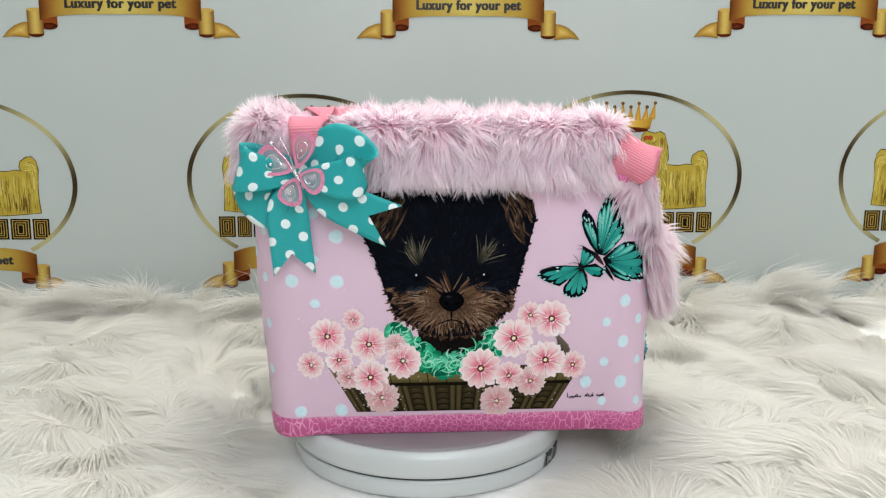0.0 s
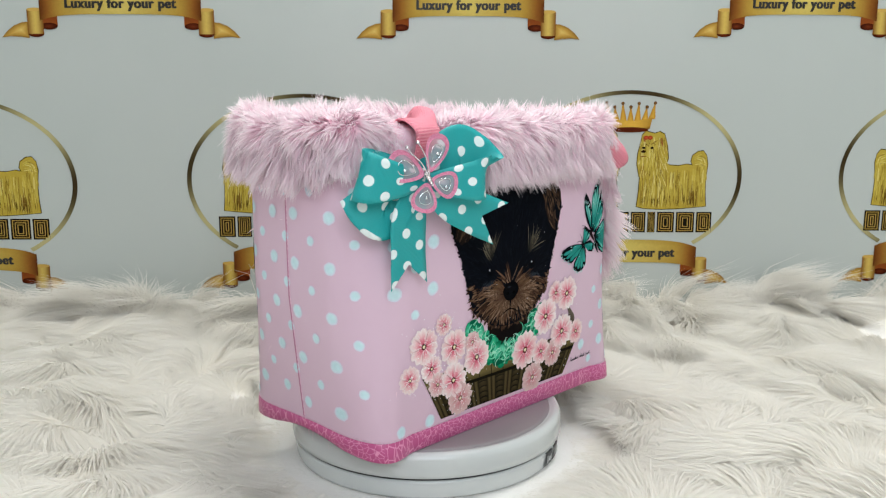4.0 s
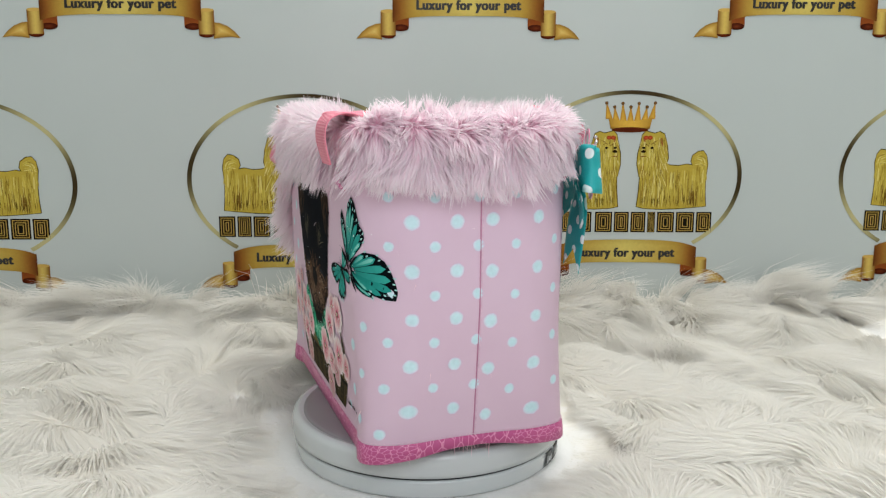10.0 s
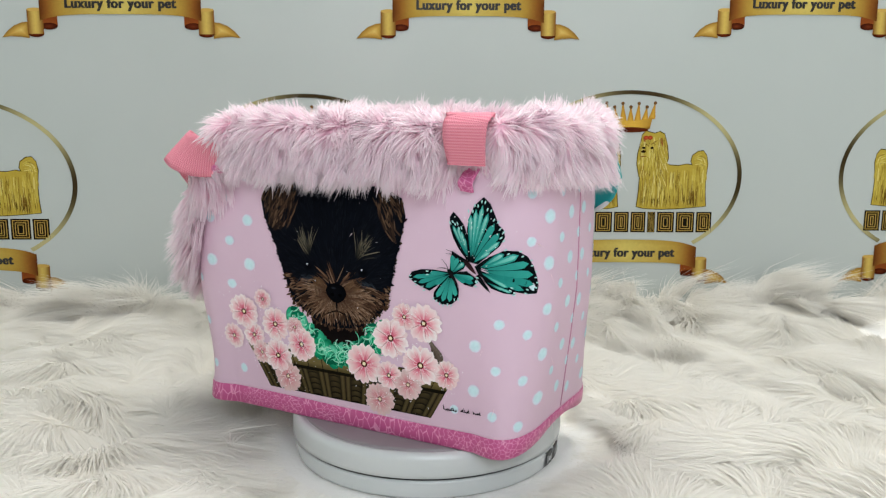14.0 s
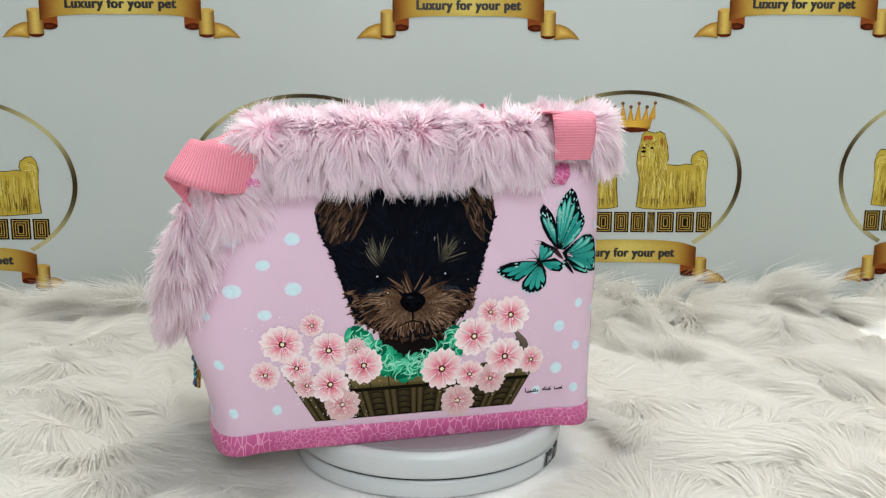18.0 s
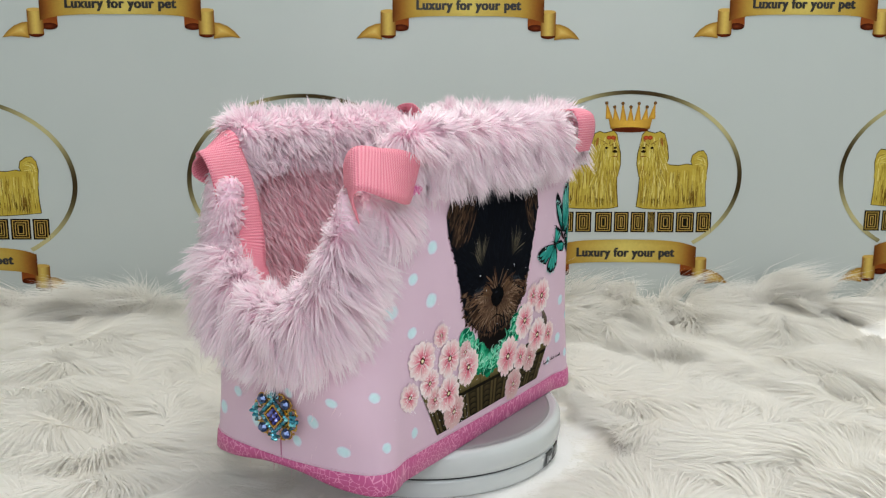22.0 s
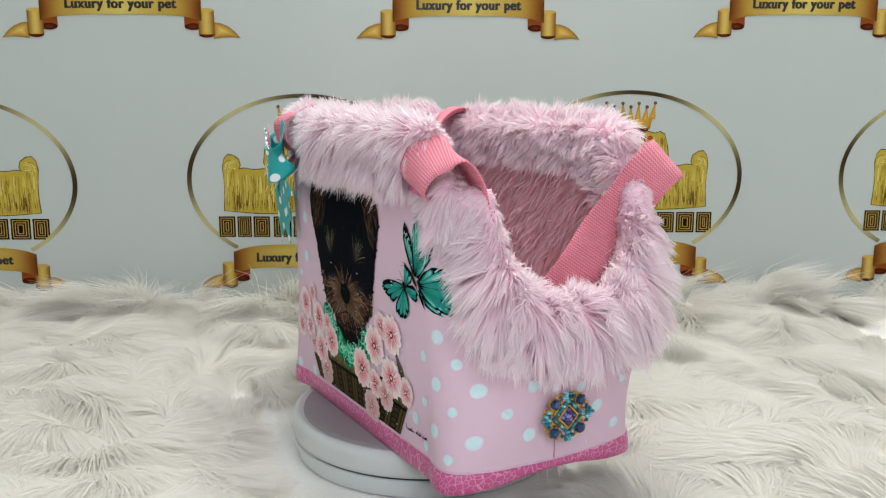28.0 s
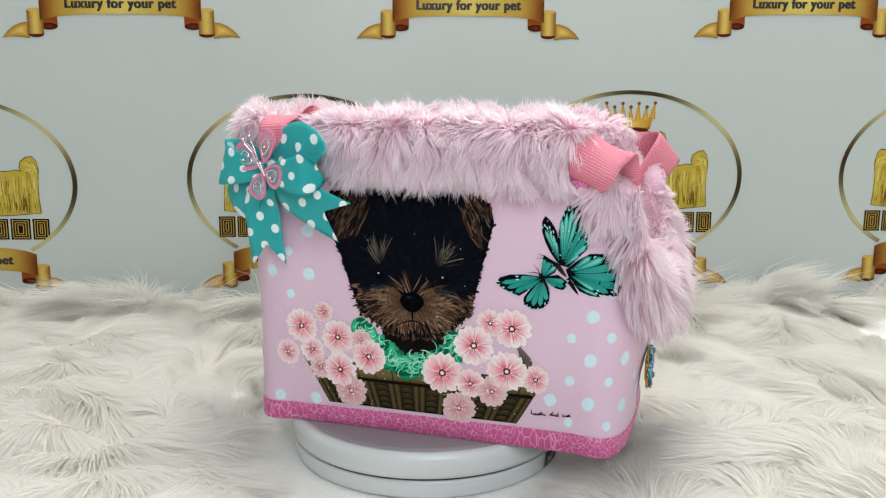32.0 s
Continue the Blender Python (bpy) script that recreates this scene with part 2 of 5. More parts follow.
def outline(s):
    """Point and outward normal of the bag's plan at the way s round it; s = 0 is the middle of the first long side."""
    s = np.asarray(s, float) % ROUND
    s = np.where(s > ROUND - LONG / 2, s - ROUND, s)
    x, y, nx, ny = (np.zeros_like(s) for _ in range(4))
    start, ang = -LONG / 2, -math.pi / 2
    pos = np.array([-LONG / 2, -B0])
    for length in (LONG, SHORT, LONG, SHORT):
        d = np.array([-math.sin(ang), math.cos(ang)])
        m = (s >= start - 1e-9) & (s <= start + length + 1e-9)
        q = s - start
        x, y = np.where(m, pos[0] + d[0] * q, x), np.where(m, pos[1] + d[1] * q, y)
        nx, ny = np.where(m, math.cos(ang), nx), np.where(m, math.sin(ang), ny)
        pos = pos + d * length
        start += length
        c = pos - R0 * np.array([math.cos(ang), math.sin(ang)])
        m = (s > start) & (s < start + BEND)
        a = ang + (s - start) / R0
        x, y = np.where(m, c[0] + R0 * np.cos(a), x), np.where(m, c[1] + R0 * np.sin(a), y)
        nx, ny = np.where(m, np.cos(a), nx), np.where(m, np.sin(a), ny)
        start += BEND
        ang += math.pi / 2
        pos = c + R0 * np.array([math.cos(ang), math.sin(ang)])
    return x, y, nx, ny


def skin(s, z, out=0.0):
    """The bag's outer face: way round, height, distance outward."""
    s, z = np.broadcast_arrays(np.asarray(s, float), np.asarray(z, float))
    x, y, nx, ny = outline(s)
    k = np.clip(z / H, 0, 1)
    bow = np.sin(np.clip(k, 0, 1) * math.pi * 0.62)
    # the open end leans outward above its seam, the tail end a little
    q = np.clip((z - 0.025) / 0.125, 0, 1)
    lean = 0.198 + q * q * (3 - 2 * q) * (0.004 + 0.013 * (1 + np.clip(y / 0.07, -1, 1))) - 0.006 * np.clip((k - 0.6) / 0.4, 0, 1)
    fx = np.where(x > 0, lean, 0.200 + 0.012 * np.minimum(1, k * 2.0)) / (1.035 * A0)
    w = np.clip((np.abs(x) - 0.09) / 0.09, 0, 1)
    fx = 1.035 * (1 + (fx - 1) * w * w * (3 - 2 * w))
    fy = (0.1010 + 0.0035 * bow) / B0
    bx = 0.0085 * bow * np.clip(1 - (x / A0) ** 2, 0, 1) * np.abs(ny)
    # the ends swell a little between the corners
    swell_x = 0.006 * np.clip(1 - (y / 0.075) ** 2, 0, 1) * np.clip(np.abs(nx) * 3 - 2, 0, 1) * np.where(x > 0, 0.5, bow)
    # the base keeps sharper corners
    sharp = np.clip(1 - z / 0.15, 0, 1) ** 1.3 * (2 * np.abs(nx * ny)) ** 1.5
    p = np.stack([x * fx + nx * (out + swell_x) + np.sign(nx) * 0.0035 * sharp, y * fy + ny * (out + bx) + np.sign(ny) * 0.0165 * sharp, z + 0 * x], -1)
    return p


S_OPEN = S_END + 0.009
OPEN_HALF, OPEN_Z, SHOULDER = 0.087, 0.154, 0.256


def arch(s):
    """How far the lower edge is drawn up at the seams in the middle of both ends."""
    end = (np.asarray(s, float) - S_END + ROUND / 2) % ROUND - ROUND / 2
    tail = (np.asarray(s, float) - S_TAIL + ROUND / 2) % ROUND - ROUND / 2
    return 0.0105 * np.exp(-(np.abs(end) / 0.062) ** 2.4) + 0.0120 * np.exp(-(np.abs(tail) / 0.062) ** 2.4)


def rim(s):
    """Height of the wall's upper edge: full all round, with a U cut into the open end."""
    d = np.abs((np.asarray(s, float) - S_OPEN + ROUND / 2) % ROUND - ROUND / 2)
    k = np.clip(d / OPEN_HALF, 0, 1)
    cut = OPEN_Z + (SHOULDER - OPEN_Z) * (1 - np.sqrt(np.clip(1 - k ** 3.0, 0, 1)))
    q = np.clip((d - 0.104) / 0.046, 0, 1)
    tail = np.abs((np.asarray(s, float) - S_TAIL + ROUND / 2) % ROUND - ROUND / 2)
    peak = 0.005 * np.exp(-((tail - 0.080) / 0.042) ** 2)
    return np.where(d < OPEN_HALF, cut, SHOULDER + (H - SHOULDER) * q * q * (3 - 2 * q) + peak)


def build_body():
    q = S_OPEN + OPEN_HALF * np.sin(np.linspace(-math.pi / 2, math.pi / 2, 41))
    s = np.sort(np.concatenate([np.linspace(q[-1] + 0.004, q[0] + ROUND - 0.004, 170), q + ROUND]))
    v = np.linspace(0, 1, 30)
    top = rim(s)
    foot = arch(s)
    outer = np.stack([skin(s, foot + (top - foot) * k) for k in v], 1)
    inner = np.stack([skin(s, np.maximum(top * k, 0.014), -0.010) for k in v[::-1]], 1)
    pts = np.concatenate([outer, inner], 1)
    me = grid_mesh("body", pts, closed_u=True)
    part("body", me, M_FABRIC, bag, "pale pink fabric shell with pale blue dots", smooth=True)
    flat = np.linspace(0, ROUND, 200, endpoint=False)
    for nm, z, o in (("base_panel", 0.0006, -0.030), ("inner_floor", 0.015, -0.010)):
        ring = skin(flat, z, o)
        part(nm, mesh_of(nm, ring, [tuple(range(200))]), M_FUR_BASE, bag)


def rim_line(n):
    """Evenly spaced points along the rim as (way round, height), with the unit direction down the wall, away from the edge."""
    q = S_OPEN + OPEN_HALF * np.sin(np.linspace(-math.pi / 2, math.pi / 2, 600))
    s = np.concatenate([np.linspace(q[-1], q[0] + ROUND, 1600)[:-1], q + ROUND])
    z = rim(s)
    s, z = np.append(s, s[0] + ROUND), np.append(z, z[0])
    way = np.concatenate([[0], np.cumsum(np.hypot(np.diff(s), np.diff(z)))])
    want = np.linspace(0, way[-1], n, endpoint=False)
    s, z = np.interp(want, way, s), np.interp(want, way, z)
    ds = (np.roll(s, -3) - np.roll(s, 3) + ROUND / 2) % ROUND - ROUND / 2
    dz = np.roll(z, -3) - np.roll(z, 3)
    for _ in range(12):
        ds, dz = (np.roll(ds, 1) + ds + np.roll(ds, -1)) / 3, (np.roll(dz, 1) + dz + np.roll(dz, -1)) / 3
    ln = np.hypot(ds, dz)
    return s, z, dz / ln, -ds / ln


def collar_section(k, low, inside=0.03):
    """Cross-section of the padded collar, k from 0 (outside, low) over the edge to 1 (inside, low): offsets outward and down, and its normal."""
    r = 0.014
    arc = math.pi * r
    q = k * (low + arc + inside)
    a = np.clip((q - low) / r, 0, math.pi)
    o = r * np.cos(a) - 0.006
    d = np.where(q < low, low - q, np.where(q > low + arc, q - low - arc, -r * np.sin(a)))
    o = np.where(q < low, o - 0.010 * np.clip(1 - q / 0.016, 0, 1), o)
    return o, d, np.cos(a), -np.sin(a)


# the two handles' centre lines, from the front tab over the shoulder, down inside and up to the back tab (y outward)
HANDLES = {
    1: [(0.143, 0.108, 0.274), (0.155, 0.118, 0.276), (0.175, 0.123, 0.280), (0.198, 0.121, 0.285), (0.216, 0.108, 0.290), (0.212, 0.094, 0.278),
        (0.196, 0.084, 0.252), (0.180, 0.067, 0.220), (0.168, 0.036, 0.172), (0.120, 0.010, 0.115), (0.020, -0.012, 0.085), (-0.055, -0.032, 0.092), (-0.085, -0.038, 0.125),
        (-0.102, -0.036, 0.170), (-0.100, -0.014, 0.232), (-0.092, 0.022, 0.278), (-0.110, 0.060, 0.312), (-0.142, 0.098, 0.326), (-0.155, 0.120, 0.329),
        (-0.155, 0.131, 0.321), (-0.155, 0.133, 0.305), (-0.155, 0.128, 0.284)],
    -1: [(0.150, 0.106, 0.266), (0.157, 0.120, 0.270), (0.163, 0.125, 0.280), (0.170, 0.117, 0.294), (0.177, 0.096, 0.299), (0.179, 0.080, 0.282),
         (0.179, 0.069, 0.252), (0.182, 0.058, 0.216), (0.186, 0.045, 0.172), (0.120, 0.028, 0.105), (0.010, 0.022, 0.078), (-0.070, 0.016, 0.105), (-0.104, 0.018, 0.155),
         (-0.118, 0.036, 0.212), (-0.128, 0.056, 0.262), (-0.134, 0.080, 0.306), (-0.143, 0.096, 0.320), (-0.150, 0.110, 0.324), (-0.153, 0.122, 0.320),
         (-0.153, 0.129, 0.312), (-0.152, 0.126, 0.295), (-0.152, 0.114, 0.283)],
}


def pressed(p):
    """How far straps and bow press the hair down at points p: 0 not at all, 1 flat."""
    x, y, z = p[:, 0], np.abs(p[:, 1]), p[:, 2]
    tail_strap = np.clip(1.6 - np.abs(x + 0.154) / 0.020, 0, 1) * (y > 0.06)
    bow = np.clip(2.0 - 2.0 * np.hypot((x + 0.150) / 0.078, (z - 0.285) / 0.052), 0, 1) * (p[:, 1] < -0.06)
    press = np.maximum(tail_strap, bow)
    for sg, line in HANDLES.items():
        front = np.array(line[1:8]) * (1, sg, 1)
        front = np.concatenate([front[:-1] + (front[1:] - front[:-1]) * k for k in (0, 0.33, 0.67)])
        far = np.min(np.linalg.norm(p[:, None, :] - front[None], axis=2), 1)
        press = np.maximum(press, 0.8 * np.clip(2.0 - far / 0.018, 0, 1))
    return press


def build_fur():
    s, z, ps, pz = rim_line(460)
    sill = np.exp(-(((s - S_OPEN + ROUND / 2) % ROUND - ROUND / 2) / 0.06) ** 4)
    low = 0.030 + 0.004 * sill * np.clip((0.95 - np.abs(ps)) * 3, 0, 1) - 0.010 * np.clip(np.abs(ps) * 4 - 3, 0, 1)
    ks = np.linspace(0, 1, 24)
    pts = []
    for k in ks:
        o, d, no, nd = collar_section(np.full(len(s), k), low)
        pts.append(skin(s + ps * d, z + pz * d, o))
    collar = part("fur_collar", grid_mesh("fur_collar", np.stack(pts, 1), closed_u=True), M_FUR_BASE, bag, "fluffy pale pink fur trim along the upper edge", smooth=True)
    rng = np.random.default_rng(8)
    n = 125000
    i = rng.integers(0, len(s), n)
    k = rng.uniform(0, 1, n) ** 0.92
    o, d, no, nd = collar_section(k, low[i])
    si = s[i] + ps[i] * d + rng.uniform(-0.0016, 0.0016, n)
    zi = z[i] + pz[i] * d
    root = skin(si, zi, o - 0.001)
    _, _, nx, ny = outline(si)
    out = np.stack([nx, ny, 0 * nx], 1)
    tan = np.stack([-ny, nx, 0 * nx], 1)
    down = tan * ps[i][:, None] + np.array([0, 0, 1.0]) * pz[i][:, None]
    edge = tan * -pz[i][:, None] + np.array([0, 0, 1.0]) * ps[i][:, None]
    normal = out * no[:, None] + down * nd[:, None]
    top = np.clip(-nd, 0, 1)
    lie = np.where(no > 0, 1.0, 0.7) * (1 - top) + 0.10 * top
    u = i / len(s) * 1.4
    tuft = (0.28 * swell(u, d, 0.050, 21) + 0.26 * swell(u, d, 0.020, 22) + 0.16 * swell(u, d, 0.008, 24))[:, None] * edge
    toss = (0.30 * swell(u, d, 0.030, 23))[:, None] * down * top[:, None]
    spread = rng.normal(0, 1, (n, 3)) * (0.09 + 0.17 * top)[:, None]
    press = pressed(root)
    # hair lies flatter round the corners beside the opening
    flat = np.exp(-((np.abs((si - S_OPEN + ROUND / 2) % ROUND - ROUND / 2) - 0.118) / 0.036) ** 2) * (no > 0) * (zi < 0.245)
    way = unit(normal * (0.72 + 0.1 * top - 0.6 * press - 0.25 * flat)[:, None] + down * (lie * 0.95)[:, None] + out * (0.25 * top * (no < 0.5))[:, None] + tuft + toss + spread)
    sag = down * (lie * 0.34)[:, None] + np.array([0, 0, -1.0]) * (0.14 + 0.46 * np.clip(np.abs(ps[i]) * 1.6 - 0.5, 0, 1) * (no > -0.2))[:, None] + tuft * 0.45 + rng.normal(0, 0.07, (n, 3))
    # hair gathers in small locks
    cu, cd = np.floor(u / 0.011 + 0.5 * swell(u, d, 0.03, 25)), np.floor(k * 12 + 0.5 * swell(u, d, 0.03, 26))
    h = np.sin(cu * 12.99 + cd * 78.23) * 43758.5
    h1, h2, h3 = h - np.floor(h), h * 7.3 - np.floor(h * 7.3), h * 3.1 - np.floor(h * 3.1)
    sag += edge * ((h1 - 0.5) * 0.75)[:, None] + normal * ((h2 - 0.4) * 0.45)[:, None]
    sag += edge * np.clip(((cu + 0.5) * 0.011 - u) * 34, -0.4, 0.4)[:, None] * np.where(no > 0, 1, -1)[:, None]
    length = rng.uniform(0.021, 0.032, n) * (0.80 + 0.40 * h3) * (1 - 0.80 * press) * (1 - 0.15 * top) * (1 - 0.10 * flat) * np.where(no < -0.3, 0.42, 1) * np.clip(0.70 + k * 2, 0, 1) * (1 - 0.08 * np.clip((-root[:, 0] - 0.15) / 0.05, 0, 1))
    # the tips of neighbouring hairs stick together in fine points
    cell = np.floor(u / 0.0034 + 0.4 * swell(u, d, 0.02, 27)) * 64 + np.floor(k * 32 + 0.6 * swell(u, d, 0.02, 28))
    _, cell = np.unique(cell, return_inverse=True)
    count = np.bincount(cell)
    tip = root + length[:, None] * (way + sag)
    mean = np.stack([np.bincount(cell, tip[:, j]) / count for j in range(3)], 1)
    point = mean + ((0.001 + 0.0045 * rng.normal(size=(len(count), 1))) * unit(mean - np.stack([np.bincount(cell, root[:, j]) / count for j in range(3)], 1)))
    sag += rng.uniform(0.30, 0.80, n)[:, None] * (point[cell] - tip) / length[:, None]
    me = strands("fur_nap", root, way, sag, length, rng.uniform(0.0010, 0.0021, n), rng, 3, 0.30, normal, 0.42)
    part("fur_nap", me, M_PINK_FUR, collar)["kind"] = "stuff"
    # inside lining; its deeper pink stands in for light bounced between pink walls
    n = 60000
    si = rng.uniform(0, ROUND, n)
    zi = rim(si) - 0.02 - rng.uniform(0, 1, n) ** 1.3 * (rim(si) - 0.04)
    root = skin(si, zi, -0.011)
    _, _, nx, ny = outline(si)
    inward = -np.stack([nx, ny, 0 * nx], 1)
    swirl = np.stack([-ny, nx, 0 * nx], 1) * (0.4 * swell(si, zi, 0.05, 31))[:, None]
    way = unit(inward * 0.6 + np.array([0, 0, -0.8]) + swirl + rng.normal(0, 0.28, (n, 3)))
    sag = np.array([0, 0, -0.3]) + rng.normal(0, 0.15, (n, 3))
    me = strands("lining_fur", root, way, sag, rng.uniform(0.013, 0.026, n), rng.uniform(0.0008, 0.0018, n), rng, 3, 0.45, inward, 0.35)
    part("lining_fur", me, M_LINING_FUR, bag, "pink fur lining of the inside, deepened for bounced light")["kind"] = "stuff"


build_body()
build_fur()

# ---- prints: flat coloured pieces in millimetres, laid on a surface ----


def ink(code):
    """Linear colour of an sRGB hex code."""
    return tuple(((int(code[k:k + 2], 16) / 255 + 0.055) / 1.055) ** 2.4 if int(code[k:k + 2], 16) > 10 else int(code[k:k + 2], 16) / 255 / 12.92 for k in (0, 2, 4))


def blend(a, b, k):
    return tuple(p + (q - p) * k for p, q in zip(a, b))


def print_material(name, rough, sheen=0.0, metal=0.0):
    m = material(name, (0.5, 0.5, 0.5), rough, metal)
    at = node(m, "ShaderNodeAttribute")
    at.attribute_name = "ink"
    tc = node(m, "ShaderNodeTexCoord")
    n = node(m, "ShaderNodeTexNoise", Scale=220.0, Detail=3.0)
    link(m, tc.outputs["Object"], n.inputs["Vector"])
    hsv = node(m, "ShaderNodeHueSaturation")
    rng_ = node(m, "ShaderNodeMapRange")
    rng_.inputs["To Min"].default_value, rng_.inputs["To Max"].default_value = 0.88, 1.12
    link(m, n.outputs["Fac"], rng_.inputs["Value"])
    link(m, rng_.outputs["Result"], hsv.inputs["Value"])
    link(m, at.outputs["Color"], hsv.inputs["Color"])
    link(m, hsv.outputs["Color"], shader(m).inputs["Base Color"])
    shader(m).inputs["Specular IOR Level"].default_value = 0.02
    return m


M_PRINT = print_material("printed_ink", 0.6)
M_GOLD_PRINT = print_material("printed_gold_ink", 0.5)


class Art:
    def __init__(self):
        self.v, self.f, self.c = [], [], []

    def add(self, pts, cols, faces, layer):
        b = len(self.v)
        self.v += [(x, y, layer) for x, y in pts]
        self.c += cols
        self.f += [tuple(b + i for i in f) for f in faces]

    def blob(self, cx, cy, edge, cols, layer):
        """A star-shaped piece: rings from the centre out to the edge, a colour for the centre and for each ring."""
        n, k = len(edge), len(cols) - 1
        pts, c, faces = [(cx, cy)], [cols[0]], []
        for r in range(1, k + 1):
            pts += [(cx + (x - cx) * r / k, cy + (y - cy) * r / k) for x, y in edge]
            c += [cols[r]] * n
        for i in range(n):
            j = (i + 1) % n
            faces.append((0, 1 + i, 1 + j))
            for r in range(k - 1):
                faces.append((1 + r * n + i, 1 + (r + 1) * n + i, 1 + (r + 1) * n + j, 1 + r * n + j))
        self.add(pts, c, faces, layer)

    def oval(self, cx, cy, rx, ry, cols, layer, n=14, turn=0.0):
        ct, st = math.cos(turn), math.sin(turn)
        e = [(rx * math.cos(6.2832 * i / n), ry * math.sin(6.2832 * i / n)) for i in range(n)]
        self.blob(cx, cy, [(cx + x * ct - y * st, cy + x * st + y * ct) for x, y in e], cols, layer)

    def blade(self, x, y, ang, length, width, c0, c1, layer, bend=0.0, n=4, blunt=0.0, start=0.3):
        """A tapered stroke; bend turns it on the way (radians)."""
        pts, cols, faces = [], [], []
        px, py = x, y
        for i in range(n + 1):
            t = i / n
            a = ang + bend * t
            w = width * 0.5 * max(blunt, math.sin(math.pi * (start + (1 - start) * t)) ** 0.8 if t < 1 else blunt)
            pts += [(px + w * math.sin(a), py - w * math.cos(a)), (px - w * math.sin(a), py + w * math.cos(a))]
            cols += [blend(c0, c1, t)] * 2
            px, py = px + length / n * math.cos(a), py + length / n * math.sin(a)
        faces = [(2 * i, 2 * i + 2, 2 * i + 3, 2 * i + 1) for i in range(n)]
        self.add(pts, cols, faces, layer)

    def sheet(self, x0, y0, x1, y1, nx, ny, colour, layer, warp=None):
        """A rectangle in cells; colour(i, j) or one colour; warp moves its points."""
        pts = [(x0 + (x1 - x0) * i / nx, y0 + (y1 - y0) * j / ny) for i in range(nx + 1) for j in range(ny + 1)]
        cols = [colour(i / nx, j / ny) if callable(colour) else colour for i in range(nx + 1) for j in range(ny + 1)]
        faces = [(i * (ny + 1) + j, (i + 1) * (ny + 1) + j, (i + 1) * (ny + 1) + j + 1, i * (ny + 1) + j + 1) for i in range(nx) for j in range(ny)]
        self.add([warp(*p) for p in pts] if warp else pts, cols, faces, layer)

    def build(self, name, lay, mat, parent, label=""):
        v = np.array(self.v)
        me = mesh_of(name, lay(v[:, 0] * 0.001, v[:, 1] * 0.001, 0.0004 + v[:, 2] * 0.00008), self.f)
        a = me.color_attributes.new("ink", "FLOAT_COLOR", "POINT")
        a.data.foreach_set("color", np.array([(*c, 1) for c in self.c], np.float32).ravel())
        return part(name, me, mat, parent, label)


# ---- the bag's own prints and trims ----
M_CROC = material("embossed_magenta_leatherette", (0.57, 0.10, 0.28), 0.36)
tcc = node(M_CROC, "ShaderNodeUVMap")
vor = node(M_CROC, "ShaderNodeTexVoronoi", Scale=210.0)
vor.feature = "DISTANCE_TO_EDGE"
vor2 = node(M_CROC, "ShaderNodeTexVoronoi", Scale=95.0)
vor2.feature = "DISTANCE_TO_EDGE"
mapc = node(M_CROC, "ShaderNodeMapping")
mapc.inputs["Scale"].default_value = (1.6, 0.75, 1)
big = node(M_CROC, "ShaderNodeTexNoise", Scale=14.0)
pick = node(M_CROC, "ShaderNodeMapRange")
pick.inputs["From Min"].default_value, pick.inputs["From Max"].default_value = 0.50, 0.53
mixv = node(M_CROC, "ShaderNodeMix")
link(M_CROC, tcc.outputs[0], vor.inputs["Vector"])
link(M_CROC, tcc.outputs[0], mapc.inputs["Vector"])
link(M_CROC, mapc.outputs[0], vor2.inputs["Vector"])
link(M_CROC, tcc.outputs[0], big.inputs["Vector"])
link(M_CROC, big.outputs["Fac"], pick.inputs["Value"])
link(M_CROC, pick.outputs["Result"], mixv.inputs["Factor"])
link(M_CROC, vor.outputs["Distance"], mixv.inputs["A"])
link(M_CROC, vor2.outputs["Distance"], mixv.inputs["B"])
rampc = node(M_CROC, "ShaderNodeValToRGB")
rampc.color_ramp.elements[0].color, rampc.color_ramp.elements[1].color = (*ink("e698bc"), 1), (*ink("c4558a"), 1)
rampc.color_ramp.elements[0].position, rampc.color_ramp.elements[1].position = 0.018, 0.062
link(M_CROC, mixv.outputs["Result"], rampc.inputs["Fac"])
link(M_CROC, rampc.outputs["Color"], shader(M_CROC).inputs["Base Color"])
bmpc = node(M_CROC, "ShaderNodeBump", Strength=0.5, Distance=0.0006)
link(M_CROC, mixv.outputs["Result"], bmpc.inputs["Height"])
link(M_CROC, bmpc.outputs["Normal"], shader(M_CROC).inputs["Normal"])

M_THREAD = mottled("pale_pink_thread", ink("d8b0c4"), ink("f0cfdd"), 300, 0.7)
M_SEAM = mottled("dark_pink_seam", ink("b87894"), ink("c888a4"), 300, 0.8)


def uv_from(me, uv):
    layer = me.uv_layers.new(name="uv")
    idx = np.empty(len(me.loops), np.int32)
    me.loops.foreach_get("vertex_index", idx)
    layer.data.foreach_set("uv", np.asarray(uv, np.float32)[idx].ravel())


